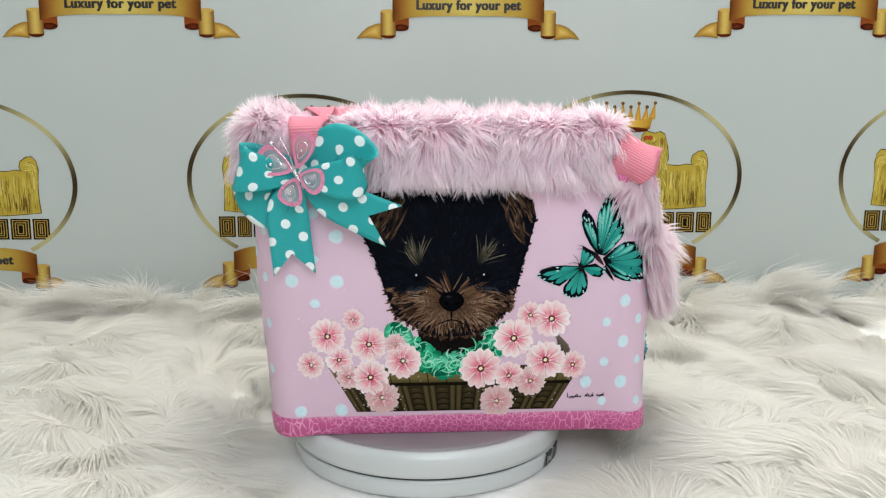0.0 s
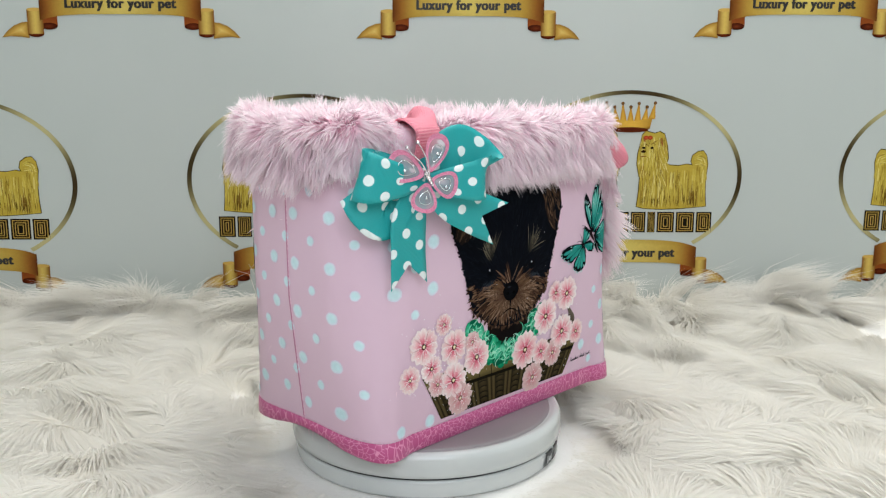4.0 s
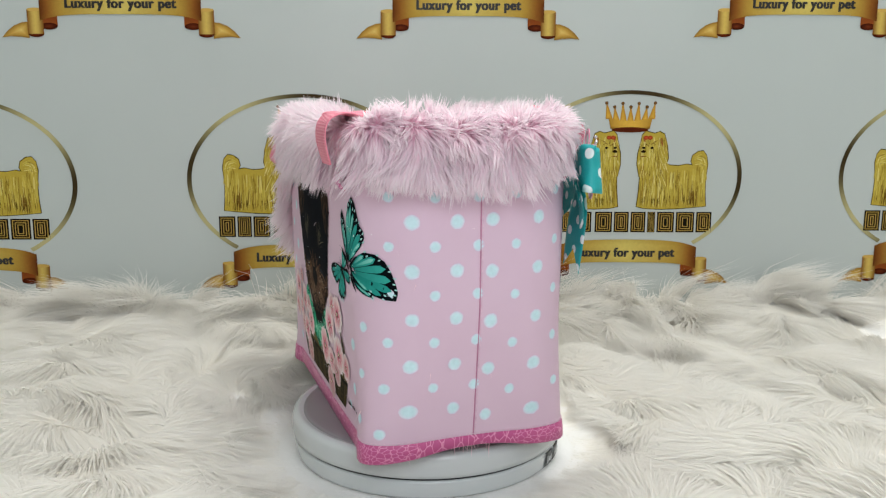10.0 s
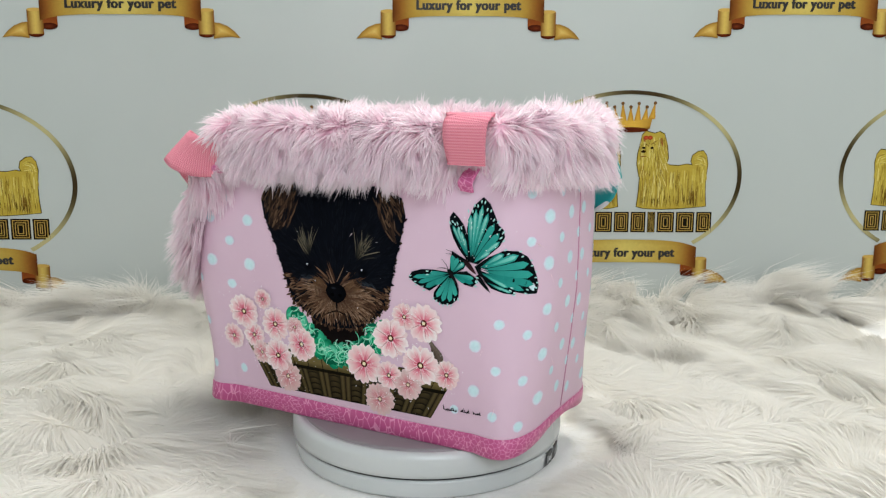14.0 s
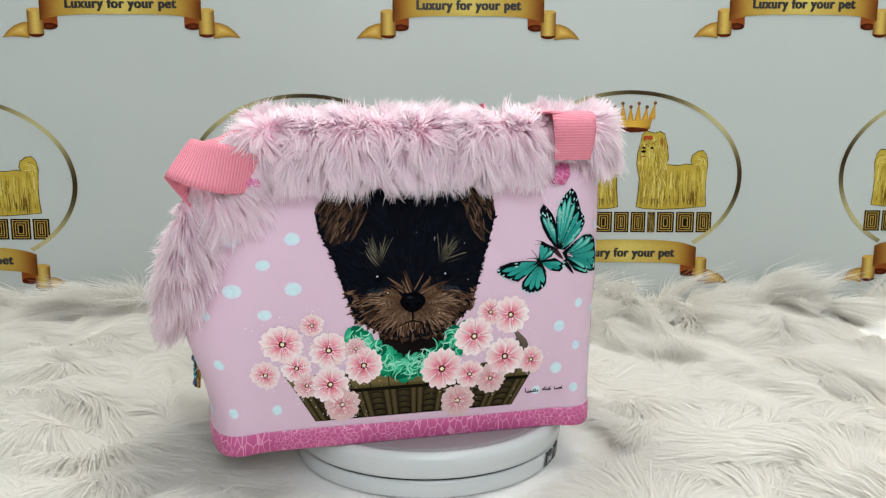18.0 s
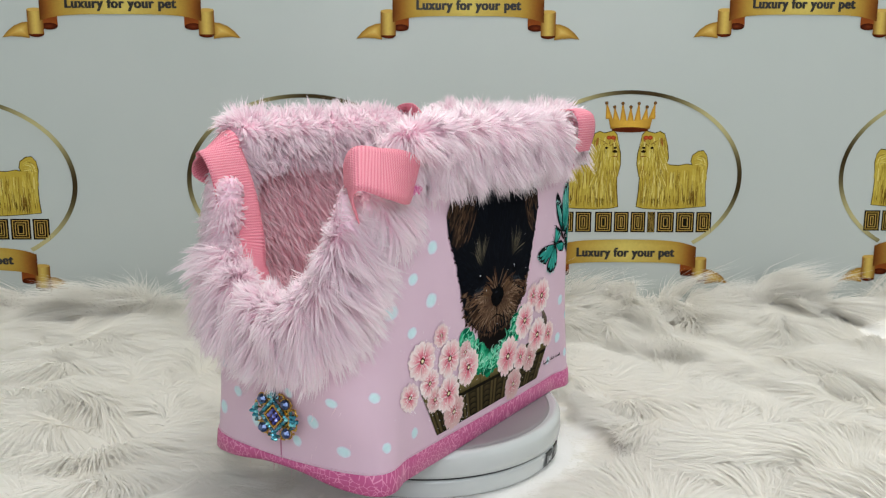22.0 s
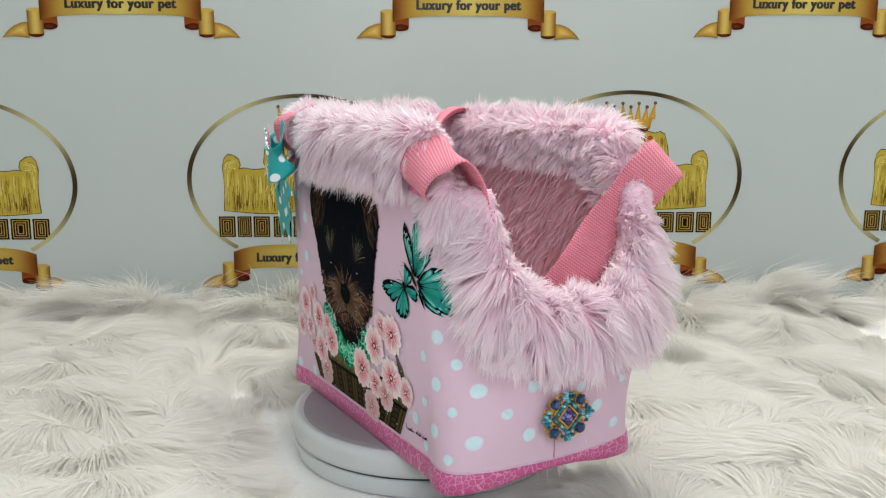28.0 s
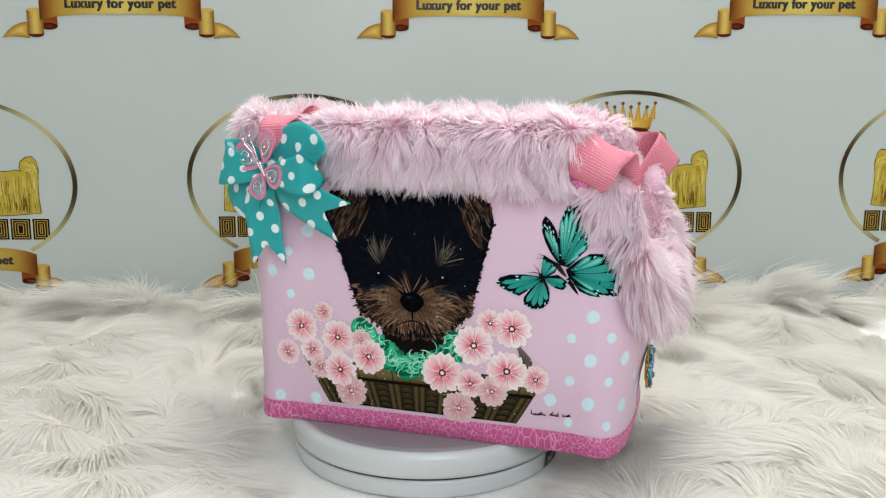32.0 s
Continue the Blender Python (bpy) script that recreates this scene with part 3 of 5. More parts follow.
def build_trims():
    s = np.linspace(0, ROUND, 260)
    foot = arch(s)
    head = 0.0198 + 0.0008 * np.sin(s * 17) + 0.20 * foot - 0.0035 * np.exp(-(((s - S_END) / 0.06) ** 2))
    prof = [(0.0, -0.004), (-0.02, 0.0004), (0.04, 0.0012), (0.45, 0.0016), (0.94, 0.0014), (1.0, 0.0002)]
    pts = np.stack([skin(s, foot + (head - foot) * k, o) for k, o in prof], 1)
    me = grid_mesh("bottom_trim", pts)
    uv_from(me, [(a, f + (h - f) * k) for a, f, h in zip(s, foot, head) for k, o in prof])
    part("bottom_trim", me, M_CROC, bag, "magenta crocodile-embossed leatherette band", smooth=True)
    bm = bmesh.new()

    def stitch(a, b, r=0.0005):
        d = (b - a)
        m = Matrix.Translation((a + b) / 2) @ d.to_track_quat("X", "Z").to_matrix().to_4x4() @ Matrix.Diagonal((d.length * 0.72, r * 2, r * 1.4, 1))
        bmesh.ops.create_cube(bm, size=1, matrix=m)

    n = 330
    for k in range(n):
        z0, z1 = np.interp((ROUND * k / n, ROUND * (k + 0.7) / n), s, head) + 0.0016
        a, b = skin(ROUND * k / n, z0, 0.0004), skin(ROUND * (k + 0.7) / n, z1, 0.0004)
        stitch(Vector(a), Vector(b))
    for zz in np.arange(0.022, 0.25, 0.0042):
        stitch(Vector(skin(S_TAIL + 0.0015, zz, 0.0004)), Vector(skin(S_TAIL + 0.0015, zz + 0.003, 0.0004)))
    part("stitching", bm, M_THREAD, bag, "fine pale machine stitching")["kind"] = "stuff"
    for s0, top in ((S_TAIL, 0.27), (S_END, 0.10)):
        z = np.linspace(0.018, top, 16)
        pts = np.stack([skin(s0 + d, z, o) for d, o in ((-0.0012, -0.0003), (-0.0005, 0.0009), (0.0000, 0.0006), (0.0004, 0.0002), (0.0006, -0.0004))], 1)
        part("seam", grid_mesh("seam", pts), M_SEAM, bag, smooth=True)


A_NOSE, B_NOSE, NOSE_Z = -0.0130, S_BACK - 0.0018, {-0.0130: 0.1430, S_BACK - 0.0018: 0.1465}


def on_bag(s0):
    return lambda x, y, out: skin(s0 + x / 1.04, NOSE_Z[s0] + y, out)


# printed panels: from and to (way round), one dot's place, column and row spacing
PANELS = ((-LONG / 2 - BEND / 2, 0.0, -0.166, 0.163, 0.0215, 0.0455), (0.0, LONG / 2 + BEND / 2, 0.166, 0.053, 0.0205, 0.0430),
          (S_END - SHORT / 2 - BEND / 2, S_END, S_END - 0.077, 0.0478, 0.0235, 0.0470), (S_END, S_END + SHORT / 2 + BEND / 2, S_END + 0.0446, 0.0630, 0.0235, 0.0480),
          (S_END + SHORT / 2 + BEND / 2, S_BACK, S_BACK - 0.157, 0.164, 0.0225, 0.0485), (S_BACK, S_BACK + LONG / 2 + BEND / 2, S_BACK + 0.150, 0.1100, 0.0215, 0.0455),
          (S_BACK + LONG / 2 + BEND / 2, S_TAIL, S_TAIL - 0.064, 0.0991, 0.0205, 0.0450), (S_TAIL, S_TAIL + SHORT / 2 + BEND / 2, S_TAIL + 0.0112, 0.0435, 0.0240, 0.0478))


def build_dots():
    rng = random.Random(4)
    art = Art()
    pale, rim_c = ink("cfe9ee"), ink("dbe4ee")
    for s_from, s_to, s_dot, z_dot, col, row in PANELS:
        for i in range(-16, 17):
            for j in range(-8, 9):
                s, z = s_dot + i * col, z_dot + (j + 0.5 * (i % 2)) * row
                if not (s_from + 0.004 <= s < s_to - 0.002 and float(arch(s)) + 0.026 < z < min(0.27, float(rim(s)) - 0.02)):
                    continue
                free = True
                for s0 in (A_NOSE, B_NOSE):
                    u = (((s - s0 + ROUND / 2) % ROUND) - ROUND / 2) * 1000
                    v = (z - NOSE_Z[s0]) * 1000
                    if -98 < u < 122 or (122 <= u < 192 and v > -4) or (122 <= u < 150 and v > -90) or (-160 < u <= -98 and -102 < v < -22):
                        free = False
                if not free:
                    continue
                r = (5.4 if i % 2 else 6.9) * rng.uniform(0.93, 1.07)
                x, y = s * 1000, z * 1000
                e = [(x + r * rng.uniform(0.94, 1.05) * math.cos(q * 0.3927), y + r * rng.uniform(0.94, 1.05) * math.sin(q * 0.3927)) for q in range(16)]
                art.blob(x, y, e, [pale, pale, pale, blend(pale, rim_c, 0.5), blend(pale, (0.83, 0.56, 0.73), 0.6)], 0)
    art.build("polka_dots", lambda x, y, out: skin(x, y, out), M_PRINT, bag, "pale aqua printed polka dots")["kind"] = "stuff"


PETAL = [ink("c83e60"), ink("e67f90"), ink("f0b4ba"), ink("f3d4d3"), ink("f8ece9")]


def flower(art, x, y, r, fade, rng):
    n = 6 if rng.random() < 0.35 else 5
    base = rng.uniform(0, 6.28)
    dull = ink("c79a96")
    white = rng.uniform(0, 0.35)
    for ring, size, turn in ((0, 0.96, 0.5), (1, 1.0, 0.0)):
        for k in range(n):
            a = base + 6.2832 * (k + turn) / n + rng.uniform(-0.15, 0.15)
            tone = rng.uniform(0, 0.22)
            cols = [blend(blend(blend(c, ink("ffffff"), white * q / 4), PETAL[1], tone if ring else tone * 0.6), dull, fade) for q, c in enumerate(PETAL)]
            if ring == 0:
                cols = [blend(c, ink("e9b7b6"), 0.30) for c in cols]
            edge = []
            m = 15
            wide = rng.uniform(0.56, 0.66)
            for q in range(m):
                t = -1 + 2 * q / (m - 1)
                rr = r * size * (1.0 - 0.38 * abs(t) ** 2.6 - 0.16 * math.exp(-(t / 0.16) ** 2)) * rng.uniform(0.96, 1.03)
                edge.append((x + rr * math.cos(a + t * wide), y + rr * math.sin(a + t * wide)))
            edge.append((x - r * 0.12 * math.cos(a), y - r * 0.12 * math.sin(a)))
            art.blob(x + r * 0.1 * math.cos(a), y + r * 0.1 * math.sin(a), edge, cols, 7.2 + ring * 1.6 + k * 0.3)
            if ring:
                for q in range(4):
                    art.blade(x, y, a + (q - 1.5) * 0.2, r * rng.uniform(0.4, 0.75), r * 0.05, blend(ink("cf2f5a"), dull, fade), blend(ink("f0a0ae"), dull, fade), 10.5)
                art.blade(x + r * 0.25 * math.cos(a + wide), y + r * 0.25 * math.sin(a + wide), a + wide, r * 0.6, r * 0.045, blend(ink("b56a72"), dull, fade), blend(cols[3], ink("c89090"), 0.4), 10.2)
    for q in range(10):
        a = rng.uniform(0, 6.28)
        art.blade(x, y, a, r * rng.uniform(0.3, 0.5), r * 0.03, ink("f6c8cf"), ink("fdeeee"), 10.7)
    art.oval(x, y, r * 0.17, r * 0.17, [blend(ink("5b2a20"), dull, fade * 0.6)] * 2, 11)
    art.oval(x, y, r * 0.09, r * 0.09, [blend(ink("f4ecc4"), dull, fade * 0.3)] * 2, 11.6, 8)


FLOWERS = [((-126.0, -36.7), 20, 0.0), ((-99.2, -19.2), 12, 0.12), ((-144.9, -66.9), 15, 0.12), ((-114.8, -61.7), 15.5, 0.0), ((-105.4, -80.3), 14, 0.35), ((-56.9, -45.4), 12, 0.4),
           ((-83.6, -45.4), 20, 0.0), ((-82.5, -80.9), 20, 0.0), ((-70.8, -103.0), 19, 0.55), ((-49.1, -63.4), 20, 0.0), ((80.8, -16.3), 15, 0.1), ((102.6, -20.4), 21, 0.0),
           ((127.1, -70.4), 16, 0.12), ((64.1, -40.7), 22, 0.0), ((97.6, -64.6), 22, 0.0), ((82.5, -87.3), 17, 0.5), ((47.9, -108.8), 19, 0.55), ((60.2, -80.9), 16, 0.0), ((30.7, -72.8), 23, 0.0)]

HEAD = [(-94.8, 90.6), (-91.4, 73.2), (-84.7, 58.6), (-76.9, 42.2), (-68.6, 16.3), (-63.0, 0.0), (-55.8, -16.3), (-32.9, -30.8), (-22.9, -36.1), (0.0, -38.4), (24.0, -36.1), (44.6, -25.0), (60.8, -8.1),
        (68.6, 22.5), (70.2, 34.3), (76.4, 52.4), (84.2, 84.4), (80.3, 101.3), (57.4, 111.5), (0.0, 112.6), (-54.1, 111.5), (-87.5, 107.0)]


def inside(x, y, poly):
    hit = False
    for (x1, y1), (x2, y2) in zip(poly, poly[1:] + poly[:1]):
        if (y1 > y) != (y2 > y) and x < x1 + (y - y1) * (x2 - x1) / (y2 - y1):
            hit = not hit
    return hit


def build_puppy(lay):
    rng = random.Random(7)
    art = Art()
    art.oval((0.0, -33.8)[0], (0.0, -33.8)[1], 34, 27, [ink("0d0b0c"), ink("120e0e"), ink("1c1512")], 0.2, 18)
    black = ink("0a0d14")
    dense = []
    for (x1, y1), (x2, y2) in zip(HEAD, HEAD[1:] + HEAD[:1]):
        dense += [(x1 + (x2 - x1) * k / 4, y1 + (y2 - y1) * k / 4) for k in range(4)]
    art.blob(0, 45, dense, [black] * 7, 3)
    # ragged edge
    for (x, y) in dense:
        for _ in range(3):
            a = math.atan2(y - 30, x) + rng.uniform(-0.5, 0.3)
            col = rng.choice((ink("2b1c1c"), ink("4a3527"), ink("3c2030"))) if y > 40 else ink("453226") if y < 5 else ink("1a1517")
            art.blade(x * 0.95 + rng.uniform(-2, 2), y * 0.97 + rng.uniform(-2, 2), a, rng.uniform(2.5, 6), rng.uniform(1.6, 3.4), col, col, 2.5, rng.uniform(-0.6, 0.6))
    for _ in range(2300):
        x, y = rng.uniform(-95, 85), rng.uniform(-42, 112)
        if not inside(x, y, HEAD):
            continue
        a = math.atan2(y + 2, x * 1.15) + rng.uniform(-0.25, 0.25)
        muzzle = (x / 66) ** 2 + ((y + 12) / 27) ** 2
        ear = min(((x + 74) / 24) ** 2 + ((y - 92) / 36) ** 2, ((x - 74) / 20) ** 2 + ((y - 92) / 36) ** 2)
        cheek = min(((x + 58) / 9) ** 2 + ((y - 3) / 12) ** 2, ((x - 62) / 8) ** 2 + ((y - 5) / 10) ** 2)
        if muzzle < 1 or cheek < 1:
            col = rng.choice((ink("5f4534"), ink("7a5c46"), ink("4a3325"), ink("8c6f58"), ink("38271a")))
            a += 0.35 * (1 if x < 0 else -1)
            length, w, layer = rng.uniform(11, 22) * (0.45 if y < -22 else 1), rng.uniform(1.0, 2.4), rng.uniform(5, 6.5)
        elif ear < 1:
            col = rng.choice((ink("3d2d22"), ink("55402f"), ink("2c2019"), ink("6a523e")))
            a = 1.57 + x * 0.006 + rng.uniform(-0.35, 0.35)
            length, w, layer = rng.uniform(8, 18), rng.uniform(1, 2.4), rng.uniform(5, 6.5)
        else:
            col = rng.choice((ink("06080d"), ink("0b0f18"), ink("10141c"), ink("15181e"), ink("080a10")))
            length, w, layer = rng.uniform(6, 12), rng.uniform(0.9, 1.8), rng.uniform(4, 6)
        if not inside(x + length * math.cos(a), y + length * math.sin(a), HEAD):
            length *= 0.35
        art.blade(x, y, a, length, w, blend(col, black, 0.45), col, layer, rng.uniform(-0.3, 0.3))
    # light brows
    for side, cx in ((-1, -34), (1, 30)):
        for k in range(26):
            a = (1.75 if side < 0 else 1.05) + rng.uniform(-0.55, 0.75) * (1 if side < 0 else -1)
            col = rng.choice((ink("6e6450"), ink("8d836c"), ink("4d4a40")))
            art.blade(cx + rng.uniform(-4, 4), 40 + rng.uniform(-4, 5), a, rng.uniform(14, 30), rng.uniform(0.6, 1.3), ink("1c1c1a"), col, 6.8, rng.uniform(-0.5, 0.5))
    for side in (-1, 1):
        ex, ey = (-34 if side < 0 else 34), 24
        art.oval(ex, ey, 6.5, 5.5, [ink("020306"), ink("05070c"), ink("0a0d14")], 7)
        art.oval(ex - 1.5, ey + 2.5, 0.9, 0.9, [ink("dfe6ee")] * 2, 7.6, 8)
        for k in range(14):
            art.blade(ex + rng.uniform(-9, 9), ey - 8, -1.57 + side * 0.7 + rng.uniform(-0.3, 0.3), rng.uniform(8, 16), 0.9, ink("10131a"), ink("394049"), 6.9, side * 0.4)
    # hair over the muzzle, fanning from the nose
    for k in range(260):
        a = rng.uniform(2.3, 7.1)
        r0 = rng.uniform(9, 20)
        up = math.sin(a) > 0.35
        col = rng.choice((ink("755a46"), ink("8f735c"), ink("5a4130"), ink("a58a74"))) if not up else rng.choice((ink("5c442f"), ink("75583e")))
        art.blade(r0 * math.cos(a) * 1.1, r0 * math.sin(a) * 0.75 - 3, a, rng.uniform(14, 32) * (0.6 if up else 1) * (1 if abs(math.cos(a)) > 0.6 else 0.42), rng.uniform(0.9, 2.2),
                  ink("4a3528"), col, 7, rng.uniform(-0.5, 0.5))
    nose = [(13 * math.cos(q * 0.3307) * (1 - 0.22 * (math.sin(q * 0.3307) < 0) * abs(math.sin(q * 0.3307))), 10.5 * math.sin(q * 0.3307) - 1) for q in range(19)]
    art.blob(0, -1, nose, [ink("0a0b10"), ink("07080c"), ink("030406")], 8)
    art.oval(-5, -3, 2.6, 1.8, [ink("000000")] * 2, 8.4, 8)
    art.oval(5, -3, 2.6, 1.8, [ink("000000")] * 2, 8.4, 8)
    art.oval(-3, 4, 4, 1.6, [ink("2c3038"), ink("0a0b10")], 8.4, 10)
    art.blade(0, -10, -1.57, 13, 2.2, ink("060608"), ink("0c0a0a"), 8.2)
    art.blade(0, -20, 3.4, 20, 1.6, ink("0a0808"), ink("20160f"), 7.8, 0.4)
    art.blade(0, -20, -0.26, 20, 1.6, ink("0a0808"), ink("20160f"), 7.8, -0.4)
    art.build("printed_puppy", lay, M_PRINT, bag, "printed picture of a black and tan puppy")


def build_basket(lay):
    rng = random.Random(9)
    art = Art()

    def lean(x, y):
        k = (y + 119) / 49
        return ((x if x > 0 else x * 1.0) * (0.80 + 0.23 * k) + 5, y)

    dark, mid, lite = ink("15120c"), ink("3a3220"), ink("5a4d31")
    art.sheet(-128, -119, 128, -70, 20, 6, lambda i, j: blend(dark, ink("332c1e"), j), 1, lean)
    for col in range(17):
        x0 = -128 + col * 15.1
        if col % 2 == 0:
            for q in (0.5, 8.0):
                art.sheet(x0 + q, -118.5, x0 + q + 6.2, -88, 2, 5, lambda i, j: blend(mid, lite, 1 - abs(i * 2 - 1)), 1.6, lean)
        else:
            for row in range(5):
                y0 = -118 + row * 6.2
                k = rng.uniform(-0.2, 0.2)
                art.sheet(x0 + 0.3, y0, x0 + 14.6, y0 + 4.6, 5, 2, lambda i, j: blend(ink("2c2618"), blend(mid, lite, 0.4 + k), math.sin(3.14 * i) * (0.4 + 0.6 * j)), 1.7,
                          lambda x, y: lean(x, y + 1.4 * math.sin((x - x0) / 14.6 * 3.14)))
    for k in range(13):
        x0 = -128 + k * 19.8
        art.sheet(x0, -88, x0 + 18.6, -71, 3, 3, lambda i, j: blend(ink("473e25"), ink("74663e"), math.sin(3.14 * j)), 2, lean)
    art.sheet(-128, -91, 128, -87.5, 20, 1, ink("17140d"), 2.2, lean)
    # curl of the rim beside the blossoms
    for k in range(7):
        art.blade(118 - k, -62 + k * 2.2, 1.0 + 0.1 * k, 18, 5, ink("4f443a"), ink("7a6c60"), 2.4, 1.6)
    art.build("printed_basket", lay, M_PRINT, bag, "printed picture of a brown wicker basket")


def build_scarf(lay):
    rng = random.Random(12)
    art = Art()
    greens = [ink("0f7a54"), ink("1a9a6b"), ink("35b98a"), ink("0b5f45"), ink("58c9a0")]
    for k in range(170):
        t = rng.uniform(0, 1)
        x = -62 + 122 * t + rng.uniform(-4, 4)
        y = -20 - 49 * math.sin(math.pi * (0.08 + 0.84 * t)) ** 1.1 + rng.uniform(-9, 8)
        a = rng.uniform(0, 6.28)
        r = rng.uniform(6, 11)
        c = rng.choice(greens)
        art.oval(x, y, r, r * rng.uniform(0.45, 0.8), [c, c, blend(c, ink("0a5a40"), 0.6)], rng.uniform(2.45, 2.95), 10, a)
    for k in range(150):
        t = rng.uniform(0, 1)
        x = -58 + 112 * t + rng.uniform(-4, 4)
        y = -21 - 48 * math.sin(math.pi * (0.08 + 0.84 * t)) ** 1.1 + rng.uniform(-8, 8)
        art.blade(x, y, rng.uniform(0, 6.28), rng.uniform(8, 17), rng.uniform(0.8, 1.8), ink("7fdcb8"), rng.choice((ink("c8f2e2"), ink("49c79a"))), 2.98, rng.uniform(1.0, 2.6) * rng.choice((-1, 1)), 6)
    art.build("printed_scarf", lay, M_PRINT, bag, "printed picture of a ruffled green scarf")


def spot(x, y):
    """Drawing units of the butterflies to millimetres from the puppy's nose."""
    return (0.1206 + (x / 3 - 121) * 0.00064) * 1040, 4.7 - (y / 3 - 187) * 0.583


def wing(art, base, hull, panes, rng, layer, bright):
    """One wing: a black ground, teal panes between the veins, pale streaks in them and pale flecks along the edge."""
    black = ink("0a1114")
    pts = [spot(*p) for p in hull]
    smooth = []
    for k in range(len(pts)):
        (ax, ay), (bx, by), (cx, cy) = pts[k - 1], pts[k], pts[(k + 1) % len(pts)]
        smooth += [(0.2 * ax + 0.8 * bx, 0.2 * ay + 0.8 * by), (bx, by), (0.2 * cx + 0.8 * bx, 0.2 * cy + 0.8 * by)]
    mx, my = sum(p[0] for p in pts) / len(pts), sum(p[1] for p in pts) / len(pts)
    art.blob(mx, my, smooth, [black] * 3, layer)
    bx, by = spot(*base)
    for x, y, w in panes:
        ex, ey = spot(x, y)
        ang, far = math.atan2(ey - by, ex - bx), math.hypot(ex - bx, ey - by)
        c = blend(ink("17857c"), ink("3fae9f"), rng.random())

        def drop(t0, t1, wide, tone0, tone1, up):
            left, right = [], []
            for q in range(9):
                t = t0 + (t1 - t0) * q / 8
                k = (t - t0) / (t1 - t0)
                h = 0.5 * wide * (k ** 0.75) * (1 - k ** 7) ** 0.5 + 0.05
                left.append((bx + far * t * math.cos(ang) - h * math.sin(ang), by + far * t * math.sin(ang) + h * math.cos(ang)))
                right.append((bx + far * t * math.cos(ang) + h * math.sin(ang), by + far * t * math.sin(ang) - h * math.cos(ang)))
            rows = [p for pair in zip(right, left) for p in pair]
            art.add(rows, [blend(tone0, tone1, q / 8) for q in range(9) for _ in (0, 1)], [(2 * q, 2 * q + 2, 2 * q + 3, 2 * q + 1) for q in range(8)], layer + up)

        drop(0.14, 1.0, w, blend(c, ink("0b5c58"), 0.55), c, 1.0)
        if rng.random() < bright:
            drop(0.35, 0.95, w * 0.5, c, blend(c, ink("9adccf"), 0.75), 1.6)
        if far > 22:
            for q in (-0.5, 0.5):
                fx, fy = bx + (far + 3.2) * math.cos(ang + q * w / (far * 1.9)), by + (far + 3.2) * math.sin(ang + q * w / (far * 1.9))
                art.oval(fx, fy, 1.7, 0.75, [ink("a9d9d4")] * 2, layer + 1.5, 8, ang)


